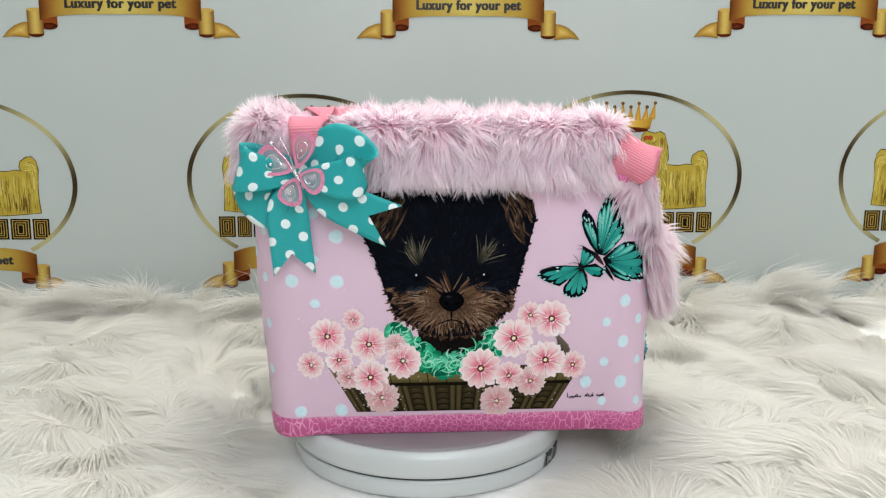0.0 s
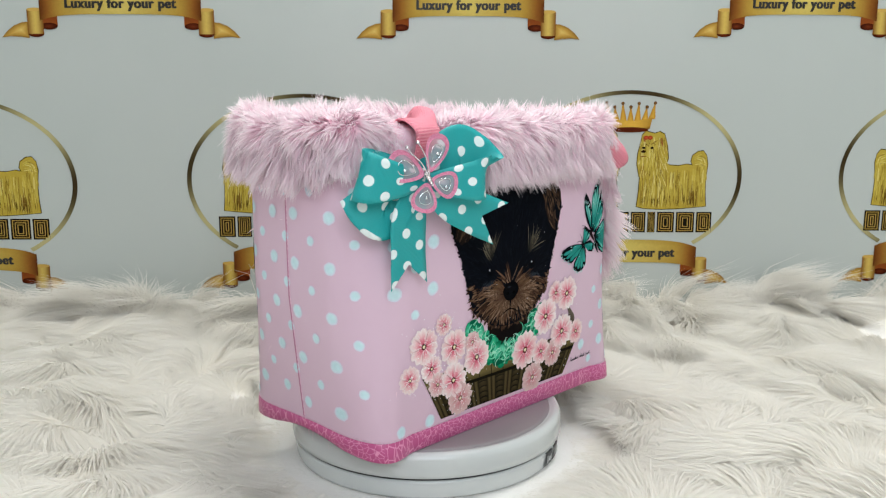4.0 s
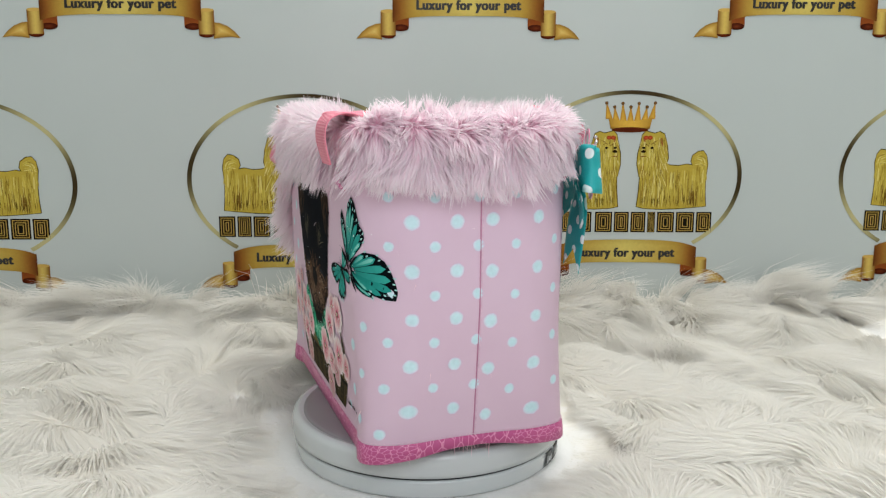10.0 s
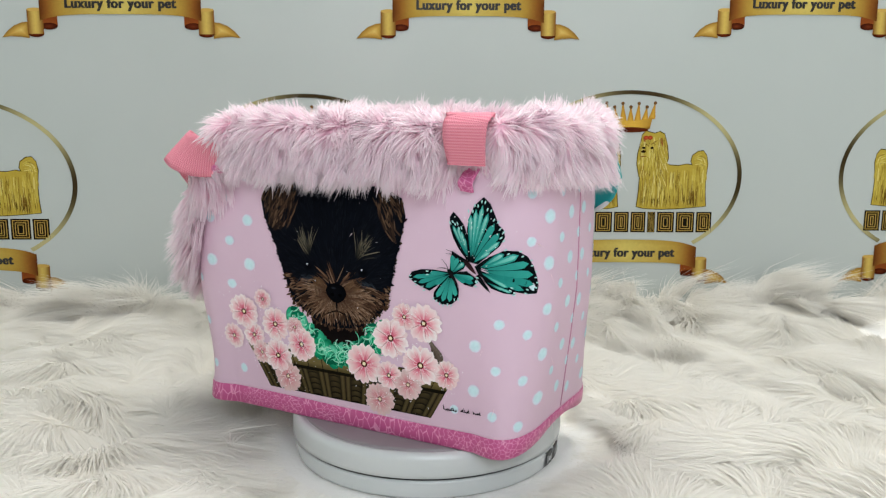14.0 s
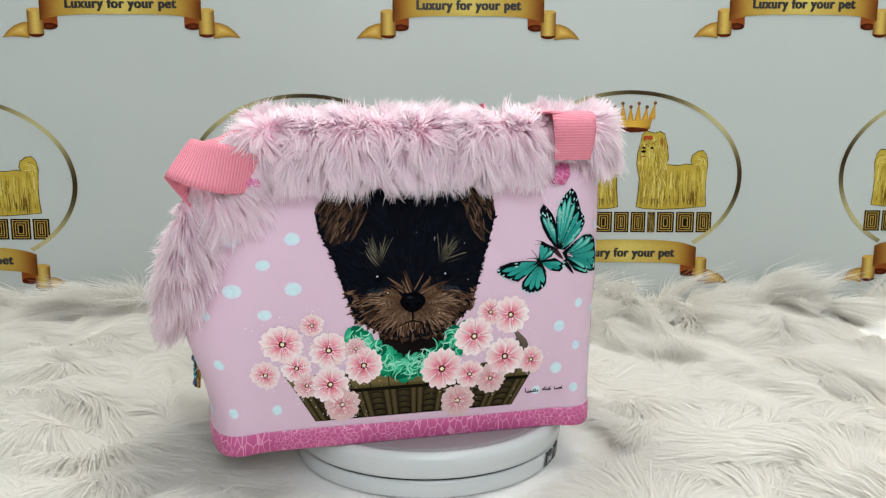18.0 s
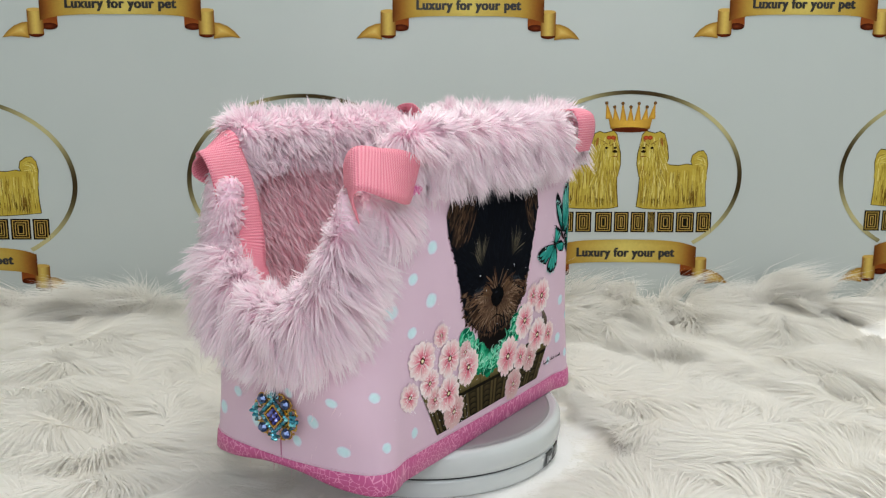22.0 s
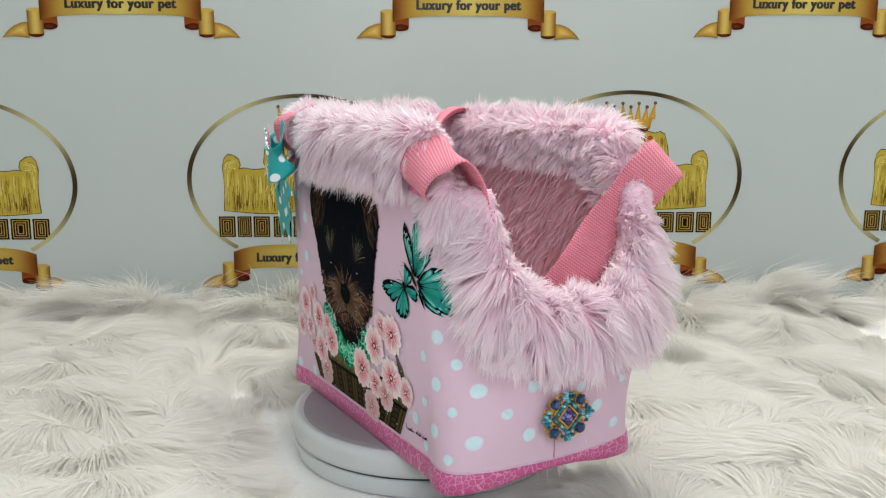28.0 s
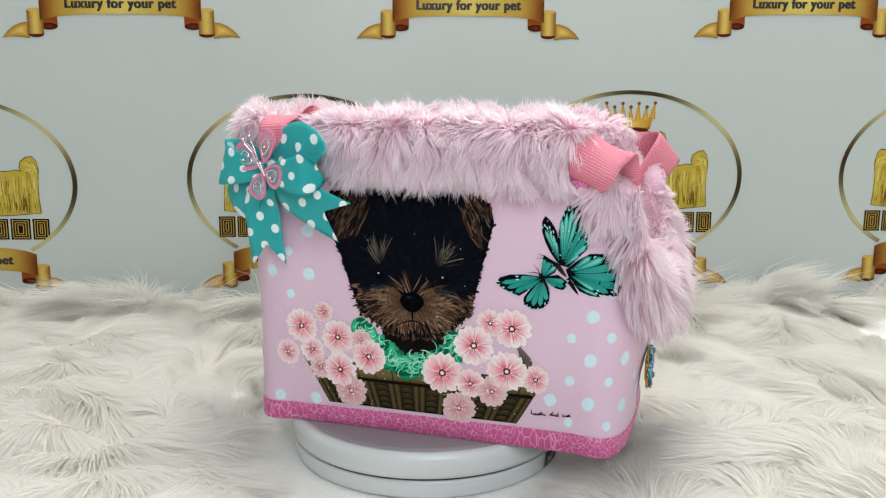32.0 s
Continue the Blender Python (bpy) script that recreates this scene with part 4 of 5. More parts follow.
def build_butterflies(lay):
    rng = random.Random(3)
    art = Art()
    wing(art, (473, 340), [(468, 345), (430, 292), (405, 240), (390, 190), (389, 140), (405, 111), (432, 140), (455, 175), (466, 210), (474, 280), (478, 330)],
         [(403, 178, 5), (424, 185, 4.6), (441, 205, 4.2), (456, 235, 3.6)], rng, 2.6, 0.9)
    wing(art, (486, 362), [(472, 350), (467, 250), (467, 190), (475, 138), (500, 74), (540, 33), (566, 62), (588, 125), (600, 165), (620, 188), (626, 222), (604, 268), (562, 312), (515, 360)],
         [(484, 120, 7.6), (508, 92, 5.6), (536, 72, 5.6), (558, 110, 6.2), (583, 160, 7.2), (603, 205, 7.5), (604, 245, 6.5), (566, 296, 4.6)], rng, 3.0, 0.6)
    wing(art, (512, 388), [(502, 372), (560, 322), (622, 288), (680, 292), (724, 322), (752, 372), (770, 425), (779, 470), (770, 508), (720, 506), (668, 492), (612, 476), (570, 458), (520, 412)],
         [(622, 304, 8.0), (682, 312, 9.0), (728, 356, 9.5), (750, 412, 10.0), (754, 462, 9.0), (706, 486, 7.0), (640, 470, 5.0)], rng, 3.0, 0.7)
    wing(art, (545, 440), [(535, 430), (600, 468), (660, 488), (668, 506), (620, 497), (570, 474)], [(620, 482, 3.6), (652, 496, 3.4)], rng, 2.8, 0.9)
    x, y = spot(458, 345)
    art.blade(x, y, radians(-50), 17, 5.0, ink("20191c"), ink("4a2a30"), 8, 0.1, 7)
    art.blade(*spot(512, 415), radians(-52), 20, 4.2, ink("0a1114"), ink("0a1114"), 2.7, 0, 5)
    for q in (150, 168):
        art.blade(*spot(430, 325), radians(q), 14, 0.7, ink("14181a"), ink("14181a"), 8, 0.4, 6, 0.5)
    art.build("printed_butterfly", lay, M_PRINT, bag, "printed picture of a large teal butterfly")
    art = Art()
    c = (395, 418)
    wing(art, c, [(393, 412), (310, 406), (250, 411), (205, 428), (188, 458), (214, 482), (255, 503), (292, 517), (345, 472), (385, 428)], [(212, 455, 5.5), (236, 480, 5.5), (272, 500, 6.5), (320, 480, 6.0), (295, 425, 5.5)], rng, 4.6, 0.15)
    wing(art, c, [(388, 425), (345, 470), (312, 520), (308, 556), (350, 580), (396, 574), (428, 542), (430, 490), (404, 428)], [(324, 545, 6.5), (352, 564, 6.5), (386, 562, 6.5), (415, 530, 6.5)], rng, 4.6, 0.15)
    wing(art, c, [(386, 414), (392, 350), (400, 303), (430, 323), (472, 345), (452, 390), (402, 420)], [(403, 325, 6.0), (427, 338, 6.0), (455, 358, 6.5)], rng, 4.6, 0.15)
    wing(art, c, [(400, 412), (466, 398), (508, 428), (518, 446), (492, 474), (455, 467), (405, 426)], [(498, 432, 5.5), (495, 455, 6.5), (458, 456, 5.5)], rng, 4.6, 0.15)
    x, y = spot(382, 398)
    art.blade(x, y, radians(-58), 19, 3.6, ink("101416"), ink("241a1c"), 8, 0.1, 6)
    for q in (165, 112):
        art.blade(x, y, radians(q), 12, 0.7, ink("14181a"), ink("14181a"), 8, 0.6, 6, 0.5)
    art.build("printed_butterfly", lay, M_PRINT, bag, "printed picture of a small teal butterfly")


# non-metallic white: the silver flakes' glint is put into their colour
M_GLITTER = material("glint_white_glitter", (0.98, 0.97, 0.98), 0.3, 0.0)


def build_glitter(s0):
    rng = random.Random(21)
    v, f = [], []
    spots = [(x + rng.gauss(0, r * 0.55), y + rng.gauss(0, r * 0.55)) for (x, y), r, fade in FLOWERS for _ in range(75 if x < 0 else 35)]
    spots += [((160.0, 73.2)[0] + rng.gauss(0, 13), (160.0, 73.2)[1] + rng.gauss(0, 14)) for _ in range(60)]
    spots += [(rng.uniform(-110, 130), rng.uniform(-60, 80)) for _ in range(30)]
    for x, y in spots:
        r = rng.uniform(0.28, 0.62)
        t = rng.uniform(0, 6.28)
        b = len(v)
        for q in range(4):
            a = t + q * 1.5708
            v.append(skin(s0 + (x + r * math.cos(a)) * 0.001 / 1.04, NOSE_Z[s0] + (y + r * math.sin(a)) * 0.001, 0.0021 + rng.uniform(0, 0.0005)))
        f.append((b, b + 1, b + 2, b + 3))
    part("glitter", mesh_of("glitter", v, f), M_GLITTER, bag, "scattered silver glitter, its glint put in as white")["kind"] = "stuff"


def build_prints():
    for s0 in (A_NOSE, B_NOSE):
        lay = on_bag(s0)
        build_basket(lay)
        build_scarf(lay)
        build_puppy(lay)
        rng = random.Random(31)
        for n, ((x, y), r, fade) in enumerate(FLOWERS):
            art = Art()
            flower(art, x, y, r * 1.0, fade, rng)
            art.build("printed_flower", lambda x, y, out, k=n: on_bag(s0)(x, y, out + 0.00001 * k), M_PRINT, bag, "printed faded pink blossom" if fade > 0.3 else "printed pink and white blossom")
        build_butterflies(lay)
        art = Art()
        x, y = (122.7, -106.5)
        for w in (18, 13, 11):
            for q in range(int(w / 2.4)):
                art.blade(x + q * 2.4, y + rng.uniform(-1.5, 0.4), radians(rng.uniform(40, 95)), rng.uniform(3, 5.5), 1.1, ink("15131a"), ink("15131a"), 3, rng.uniform(-0.8, 0.8))
            art.sheet(x, y - 0.4, x + w - 2, y + 0.5, 3, 1, ink("15131a"), 3)
            x, y = x + w + 2.5, y + 0.6
        art.build("signature", lay, M_PRINT, bag, "small black handwritten line, unreadable")
        build_glitter(s0)


build_trims()
build_dots()
build_prints()

# ---- straps, bow, brooch and leash of the bag ----


def woven(name, c1, c2, along=0.0026, across=0.0024):
    """Woven band: a diagonal weave from two crossing waves over the uv (metres)."""
    m = material(name, c1, 0.55)
    uv = node(m, "ShaderNodeUVMap")
    sep = node(m, "ShaderNodeSeparateXYZ")
    link(m, uv.outputs[0], sep.inputs[0])

    def wave(k, size, shift=None):
        mul = node(m, "ShaderNodeMath")
        mul.operation = "MULTIPLY"
        mul.inputs[1].default_value = 6.2832 / size
        link(m, sep.outputs[k], mul.inputs[0])
        src = mul
        if shift is not None:
            add = node(m, "ShaderNodeMath")
            add.operation = "ADD"
            link(m, mul.outputs[0], add.inputs[0])
            link(m, shift.outputs[0], add.inputs[1])
            src = add
        s = node(m, "ShaderNodeMath")
        s.operation = "SINE"
        link(m, src.outputs[0], s.inputs[0])
        return s

    w1 = wave(1, across)
    w2 = wave(0, along, w1)
    mul = node(m, "ShaderNodeMath")
    mul.operation = "MULTIPLY_ADD"
    link(m, w1.outputs[0], mul.inputs[0])
    link(m, w2.outputs[0], mul.inputs[1])
    mul.inputs[2].default_value = 0.5
    mix = node(m, "ShaderNodeMix")
    mix.data_type = "RGBA"
    link(m, mul.outputs[0], mix.inputs["Factor"])
    mix.inputs["A"].default_value, mix.inputs["B"].default_value = (*c1, 1), (*c2, 1)
    link(m, mix.outputs["Result"], shader(m).inputs["Base Color"])
    b = node(m, "ShaderNodeBump", Strength=0.7, Distance=0.0008)
    link(m, mul.outputs[0], b.inputs["Height"])
    link(m, b.outputs["Normal"], shader(m).inputs["Normal"])
    return m


M_WEBBING = woven("pink_nylon_webbing", ink("ea6c86"), ink("ffacba"))
M_LEASH = woven("black_nylon_tape", ink("060607"), ink("101012"), 0.002, 0.002)
shader(M_LEASH).inputs["Specular IOR Level"].default_value = 0.1
shader(M_LEASH).inputs["Roughness"].default_value = 0.9

# teal grosgrain with white dots
M_RIBBON = material("teal_grosgrain", ink("1aa39b"), 0.5)
uvr = node(M_RIBBON, "ShaderNodeUVMap")
mapr = node(M_RIBBON, "ShaderNodeMapping")
mapr.inputs["Rotation"].default_value = (0, 0, radians(42))
mapr.inputs["Scale"].default_value = (46, 46, 46)
link(M_RIBBON, uvr.outputs[0], mapr.inputs["Vector"])
vorr = node(M_RIBBON, "ShaderNodeTexVoronoi", Scale=1.0, Randomness=0.12)
vorr.voronoi_dimensions = "2D"
link(M_RIBBON, mapr.outputs[0], vorr.inputs["Vector"])
lt = node(M_RIBBON, "ShaderNodeMapRange")
lt.inputs["From Min"].default_value, lt.inputs["From Max"].default_value = 0.225, 0.195
link(M_RIBBON, vorr.outputs["Distance"], lt.inputs["Value"])
mixr = node(M_RIBBON, "ShaderNodeMix")
mixr.data_type = "RGBA"
mixr.inputs["A"].default_value, mixr.inputs["B"].default_value = (*ink("14a2a2"), 1), (*ink("eaf4f2"), 1)
link(M_RIBBON, lt.outputs["Result"], mixr.inputs["Factor"])
link(M_RIBBON, mixr.outputs["Result"], shader(M_RIBBON).inputs["Base Color"])
wavr = node(M_RIBBON, "ShaderNodeTexWave", Scale=260.0)
wavr.bands_direction = "X"
link(M_RIBBON, uvr.outputs[0], wavr.inputs["Vector"])
bmr = node(M_RIBBON, "ShaderNodeBump", Strength=0.35, Distance=0.0004)
link(M_RIBBON, wavr.outputs["Fac"], bmr.inputs["Height"])
link(M_RIBBON, bmr.outputs["Normal"], shader(M_RIBBON).inputs["Normal"])

M_CHARM = mottled("pink_glitter_enamel", ink("d6688f"), ink("f2a8c4"), 900, 0.3, 0.25, 0.8, 1500)
M_CHARM_FILM = material("rosy_clear_film", ink("e3c4d2"), 0.35)
shader(M_CHARM_FILM).inputs["Alpha"].default_value = 0.35
M_SILVER = mottled("silver_wire", (0.75, 0.72, 0.74), (0.85, 0.82, 0.84), 400, 0.18, 1.0)
M_GOLD = mottled("cast_gold_metal", ink("b98a3a"), ink("e3c06a"), 300, 0.25, 1.0, 0.4, 900)


def gem(name, colour):
    m = mottled(name, colour, blend(colour, (1, 1, 1), 0.08), 700, 0.07)
    shader(m).inputs["Specular IOR Level"].default_value = 0.8
    shader(m).inputs["Metallic"].default_value = 0.45
    return m


M_GEM_BLUE, M_GEM_TEAL, M_GEM_VIOLET = gem("deep_blue_glass", ink("06376c")), gem("teal_rhinestone", ink("0c8ba0")), gem("violet_blue_rhinestone", ink("20288e"))


# lighter and darker copies of the teal and violet stones paint in sparkle
M_GEM_TEAL_GLINT, M_GEM_TEAL_SHADE, M_GEM_VIOLET_GLINT = gem("glinting_teal_rhinestone", ink("7fe0ea")), gem("shaded_teal_rhinestone", ink("075a68")), gem("glinting_violet_rhinestone", ink("8088e0"))


def spline(pts, n):
    """Smooth curve through points (Catmull-Rom by chord), n samples."""
    p = np.array(pts, float)
    p = np.concatenate([2 * p[:1] - p[1:2], p, 2 * p[-1:] - p[-2:-1]])
    out = []
    for k in np.linspace(0, len(pts) - 1 - 1e-6, n):
        i, t = int(k), k - int(k)
        a, b, c, d = p[i:i + 4]
        out.append(0.5 * (2 * b + (c - a) * t + (2 * a - 5 * b + 4 * c - d) * t * t + (3 * b - a - 3 * c + d) * t ** 3))
    return np.array(out)


def band(name, pts, sides, width, thick, mat, parent, label="", n=90, fork=0.0, taper=None):
    """A band of cloth along a curve; sides: its width direction at each point. fork: depth of a swallow-tail cut at the end."""
    c = spline(pts, n)
    tan = unit(np.gradient(c, axis=0))
    side = spline(sides, n)
    side = unit(side - tan * np.sum(side * tan, 1, keepdims=True))
    nor = np.cross(tan, side)
    m = 8
    way = np.concatenate([[0], np.cumsum(np.linalg.norm(np.diff(c, axis=0), axis=1))])
    wide = width * (spline([(k, 0, 0) for k in taper], n)[:, :1] if taper else np.ones((n, 1)))
    ring, uv = [], []
    us = np.linspace(-1, 1, m + 1)
    for sgn in (1, -1):
        for u in (us if sgn > 0 else us[::-1]):
            cut = np.clip((np.linspace(0, 1, n) - 0.55) / 0.45, 0, 1)[:, None] * fork * (1 - abs(u))
            edge = thick * (0.5 if abs(u) < 0.99 else 0.2)
            ring.append(c - tan * cut + side * u * wide / 2 + nor * sgn * edge)
            uv.append(np.stack([way - cut[:, 0], np.full(n, (u + 1) * width / 2)], 1))
    me = grid_mesh(name, np.stack(ring, 1), closed_v=True)
    uv_from(me, np.stack(uv, 1).reshape(-1, 2))
    return part(name, me, mat, parent, label, smooth=True)


def build_straps():
    for sg in (-1, 1):
        path = HANDLES[sg]
        if sg > 0:
            # this handle has slid round the corner and across the opening
            side = [(-0.4, 0, 1), (-0.4, 0, 0.95), (-0.42, -0.15, 0.88), (-0.45, -0.3, 0.8), (-0.5, -0.45, 0.7), (-0.45, -0.55, 0.68), (-0.36, -0.66, 0.6), (-0.36, -0.66, 0.6), (-0.3, -0.8, 0.5),
                    (-0.1, -1, 0.3), (0, -1, 0.2), (0, -1, 0), (0, -1, 0), (0.1, -1, 0.1), (0.5, -0.75, 0.4), (0.85, -0.4, 0.4), (0.9, -0.4, 0.2)] + [(1, 0, 0)] * 5
        else:
            # this one folds over the shoulder and drops in along the edge of the opening
            side = [(0.92, 0, -0.35), (0.92, 0, -0.35), (0.92, -0.05, -0.36), (0.88, -0.2, -0.42), (0.82, -0.3, -0.48), (0.85, -0.1, -0.4), (0.97, 0.1, -0.2), (1, 0.15, 0), (1, 0.15, 0.1),
                    (0.3, -0.9, 0.3), (0, -1, 0.2), (0, -1, 0), (0, -1, 0), (0.2, -1, 0.1), (0.3, -1, 0.2), (0.5, -0.8, 0.3), (0.8, -0.5, 0.2)] + [(1, 0, 0)] * 5
        fl = lambda rows: [(x, y * sg, z) for x, y, z in rows]
        band("handle_strap", fl(path), fl(side), 0.044, 0.0026, M_WEBBING, bag, "coral pink woven webbing handle", 190, taper=[0.6, 0.85, 1, 1] + [1] * 13 + ([1, 1, 1, 0.95, 0.85] if sg > 0 else [0.9, 0.75, 0.7, 0.7, 0.7]))
        for x in (0.148, -0.152):
            tab = [(x, sg * 0.108, 0.280), (x + 0.002, sg * 0.1165, 0.271), (x + 0.0035, sg * 0.1175, 0.266), (x + 0.005, sg * 0.1120, 0.259)]
            band("strap_tab", tab, [(1, 0, 0)] * 4, 0.015, 0.0025, M_CROC, bag, "magenta leatherette tab holding the handle", 12)


def build_bow():
    o = Vector((-0.155, -0.119, 0.272))
    nrm = Vector((-0.36, -0.93, 0.05)).normalized()
    e = Vector((0.93, -0.36, 0)).normalized()
    up = nrm.cross(e) * -1
    up = up if up.z > 0 else -up

    def at(x, y, n):
        return tuple(o + e * x * 0.001 + up * y * 0.001 + nrm * (n * 0.7 - (1 if x < 0 else 14) * (abs(x) / 70) ** 1.7 - 6 * max(0, -y - 20) / 70) * 0.001)

    def dr(x, y, n=0.0):
        return tuple(e * x + up * y + nrm * n)

    knot = bmesh.new()
    bmesh.ops.create_uvsphere(knot, u_segments=14, v_segments=8, radius=0.007, matrix=Matrix.Translation(o + nrm * 0.007) @ Matrix.Diagonal((1.0, 0.8, 1.3, 1)))
    bow = part("bow", knot, M_RIBBON, bag, "teal grosgrain ribbon bow with white dots", smooth=True)
    w = 0.041

    def rib(name, pts, sides, taper, fork=0.0):
        return band(name, [at(x, y, n * 1.4) for x, y, n in pts], [dr(*s) for s in sides], w, 0.0008, M_RIBBON, bow, n=60, fork=fork, taper=taper)

    # left loop, its lower fold, right loop standing up, two forked tails
    rib("loop", [(0, 0, 4), (-22, 3, 6), (-50, 6, 8), (-63, 5, 16), (-54, 2, 26), (-28, -1, 22), (0, -2, 12)],
        [(0.1, 1), (0.22, 1), (0.32, 1), (0.32, 1), (0.32, 1), (0.22, 1), (0.1, 1)], [0.3, 0.75, 1.05, 1.1, 1.05, 0.75, 0.3])
    rib("fold", [(-62, -8, 4), (-50, -26, 8), (-34, -34, 8), (-4, -6, 8)], [(0.95, 0.35), (0.85, 0.55), (0.65, 0.75), (0.6, 0.8)], [0.9, 1.0, 0.9, 0.3])
    rib("loop", [(0, 2, 4), (15, 15, 8), (36, 26, 12), (55, 18, 15), (63, 6, 19), (54, -3, 28), (28, -4, 22), (0, -3, 12)],
        [(-0.6, 0.8), (-0.6, 0.8), (-0.5, 0.85), (-0.2, 0.95), (0.15, 1), (0.1, 1), (0, 1), (0, 1)], [0.35, 0.85, 1.05, 1.0, 1.0, 0.95, 0.7, 0.3])
    rib("tail", [(-3, -4, 9), (-14, -34, 10), (-14, -66, 8), (-12, -100, 6)], [(1, 0.0, -0.1), (0.95, 0.1, -0.25), (0.95, 0.12, -0.3), (0.95, 0.15, -0.25)], [0.4, 0.95, 1.0, 1.02], 0.022)
    rib("tail", [(3, -3, 9), (26, -20, 9), (54, -34, 10), (88, -48, 14)], [(0.45, 0.9), (0.5, 0.8), (0.5, 0.85), (0.5, 0.9)], [0.4, 0.9, 1.0, 1.05], 0.026)

    # butterfly charm on the knot
    def wing(x, y, ang, length, width, lift):
        ca, sa = math.cos(ang), math.sin(ang)

        def shape(k):
            out = []
            for q in range(20):
                t = q / 20 * 2 * math.pi
                r = 0.5 - 0.5 * math.cos(t)
                lx = length * (0.06 + 0.94 * (0.5 - 0.5 * math.cos(t)) ** 0.8)
                ly = width * 0.5 * math.sin(t) * (0.55 + 0.45 * r)
                out.append((length * 0.52 + (lx - length * 0.52) * k, ly * k))
            return [(x + a * ca - b * sa, y + a * sa + b * ca) for a, b in out]

        rim_o, rim_i = shape(1.0), shape(0.74)
        vs, fs = [], []
        for zt in (0, 1.4):
            vs += [at(px, py, 26 + zt + lift * math.hypot(px - x, py - y) / length) for px, py in rim_o] + [at(px, py, 26 + zt + lift * math.hypot(px - x, py - y) / length) for px, py in rim_i]
        for i in range(20):
            j = (i + 1) % 20
            fs += [(40 + i, 40 + j, 60 + j, 60 + i), (i, 20 + i, 20 + j, j), (i, j, 40 + j, 40 + i), (20 + i, 60 + i, 60 + j, 20 + j)]
        part("wing", mesh_of("wing", vs, fs), M_CHARM, bow, "pink glitter butterfly wing")
        film = [at(px, py, 26.7 + lift * math.hypot(px - x, py - y) / length) for px, py in rim_i]
        part("wing_film", mesh_of("wing_film", film, [tuple(range(20))]), M_CHARM_FILM, bow)
        wire([at(px, py, 28.5 + lift * 0.6) for px, py in shape(0.45)] + [at(*shape(0.45)[0], 28.5 + lift * 0.6)], 0.0005)

    def wire(pts, r):
        c = spline(pts, 40)
        tan = unit(np.gradient(c, axis=0))
        a = unit(np.cross(tan, np.array(nrm) + 0.01))
        b = np.cross(tan, a)
        ring = np.stack([c + r * (a * math.cos(q * 1.0472) + b * math.sin(q * 1.0472)) for q in range(6)], 1)
        part("wire", grid_mesh("wire", ring, closed_v=True), M_SILVER, bow, smooth=True)

    wing(-1, 2, radians(160), 41, 36, 6)
    wing(1, 3, radians(72), 38, 28, 6)
    wing(1, -1, radians(-16), 29, 31, 5)
    wing(0, -2, radians(-105), 29, 32, 5)
    wire([at(-1, 3, 33), at(-8, 14, 35), at(-18, 23, 37), at(-22, 28, 37)], 0.0006)
    wire([at(0, 4, 33), at(-3, 16, 36), at(-8, 26, 38), at(-12, 32, 38)], 0.0006)
    bm = bmesh.new()
    for px, py, n, r in ((-22, 28, 37, 0.0018), (-12, 32, 38, 0.0018), (-24, 8, 34, 0.0016), (8, 22, 34, 0.0016), (16, -8, 34, 0.0015), (-4, -17, 34, 0.0015), (-16, 12, 34, 0.0014)):
        bmesh.ops.create_icosphere(bm, subdivisions=2, radius=r, matrix=Matrix.Translation(at(px, py, n)))
    part("bead", bm, M_SILVER, bow, "tiny silver beads on the charm", smooth=True)["kind"] = "stuff"
    body = bmesh.new()
    for k in range(6):
        bmesh.ops.create_icosphere(body, subdivisions=2, radius=0.0030 - 0.0003 * k, matrix=Matrix.Translation(at(-2 + k * 1.2, 5 - k * 2.2, 29)))
    part("charm_body", body, M_SILVER, bow, "silver butterfly body", smooth=True)


def stone(bm, centre, nx, rx, ry, h, turn=0.0):
    """A faceted stone on the open end, facing +x."""
    n = 8
    rows = []
    for r, z in ((1.0, 0.0), (1.0, 0.35), (0.55, 1.0)):
        rows.append([bm.verts.new((centre[0] + z * h, centre[1] + rx * r * math.cos(turn + 6.2832 * k / n), centre[2] + ry * r * math.sin(turn + 6.2832 * k / n))) for k in range(n)])
    for a, b in zip(rows, rows[1:]):
        for k in range(n):
            bm.faces.new((a[k], a[(k + 1) % n], b[(k + 1) % n], b[k]))
    bm.faces.new(rows[-1])
    # no two stones sit quite level
    lean = Matrix.Rotation(0.22 * math.sin(centre[1] * 9000), 4, "Z") @ Matrix.Rotation(0.22 * math.cos(centre[2] * 7000), 4, "Y")
    bmesh.ops.transform(bm, matrix=Matrix.Translation(centre) @ lean @ Matrix.Translation(-Vector(centre)), verts=bm.verts)


def ring(bm, centre, ry, rz, tube, turn=0.0):
    """A small oval ring of wire on the open end."""
    n, k = 14, 6
    rows = []
    for i in range(n):
        a = 6.2832 * i / n
        row = []
        for j in range(k):
            b = 6.2832 * j / k
            y, z = (ry + tube * math.cos(b)) * math.cos(a), (rz + tube * math.cos(b)) * math.sin(a)
            row.append(bm.verts.new((centre[0] + tube * math.sin(b), centre[1] + y * math.cos(turn) - z * math.sin(turn), centre[2] + y * math.sin(turn) + z * math.cos(turn))))
        rows.append(row)
    for i in range(n):
        for j in range(k):
            bm.faces.new((rows[i][j], rows[(i + 1) % n][j], rows[(i + 1) % n][(j + 1) % k], rows[i][(j + 1) % k]))


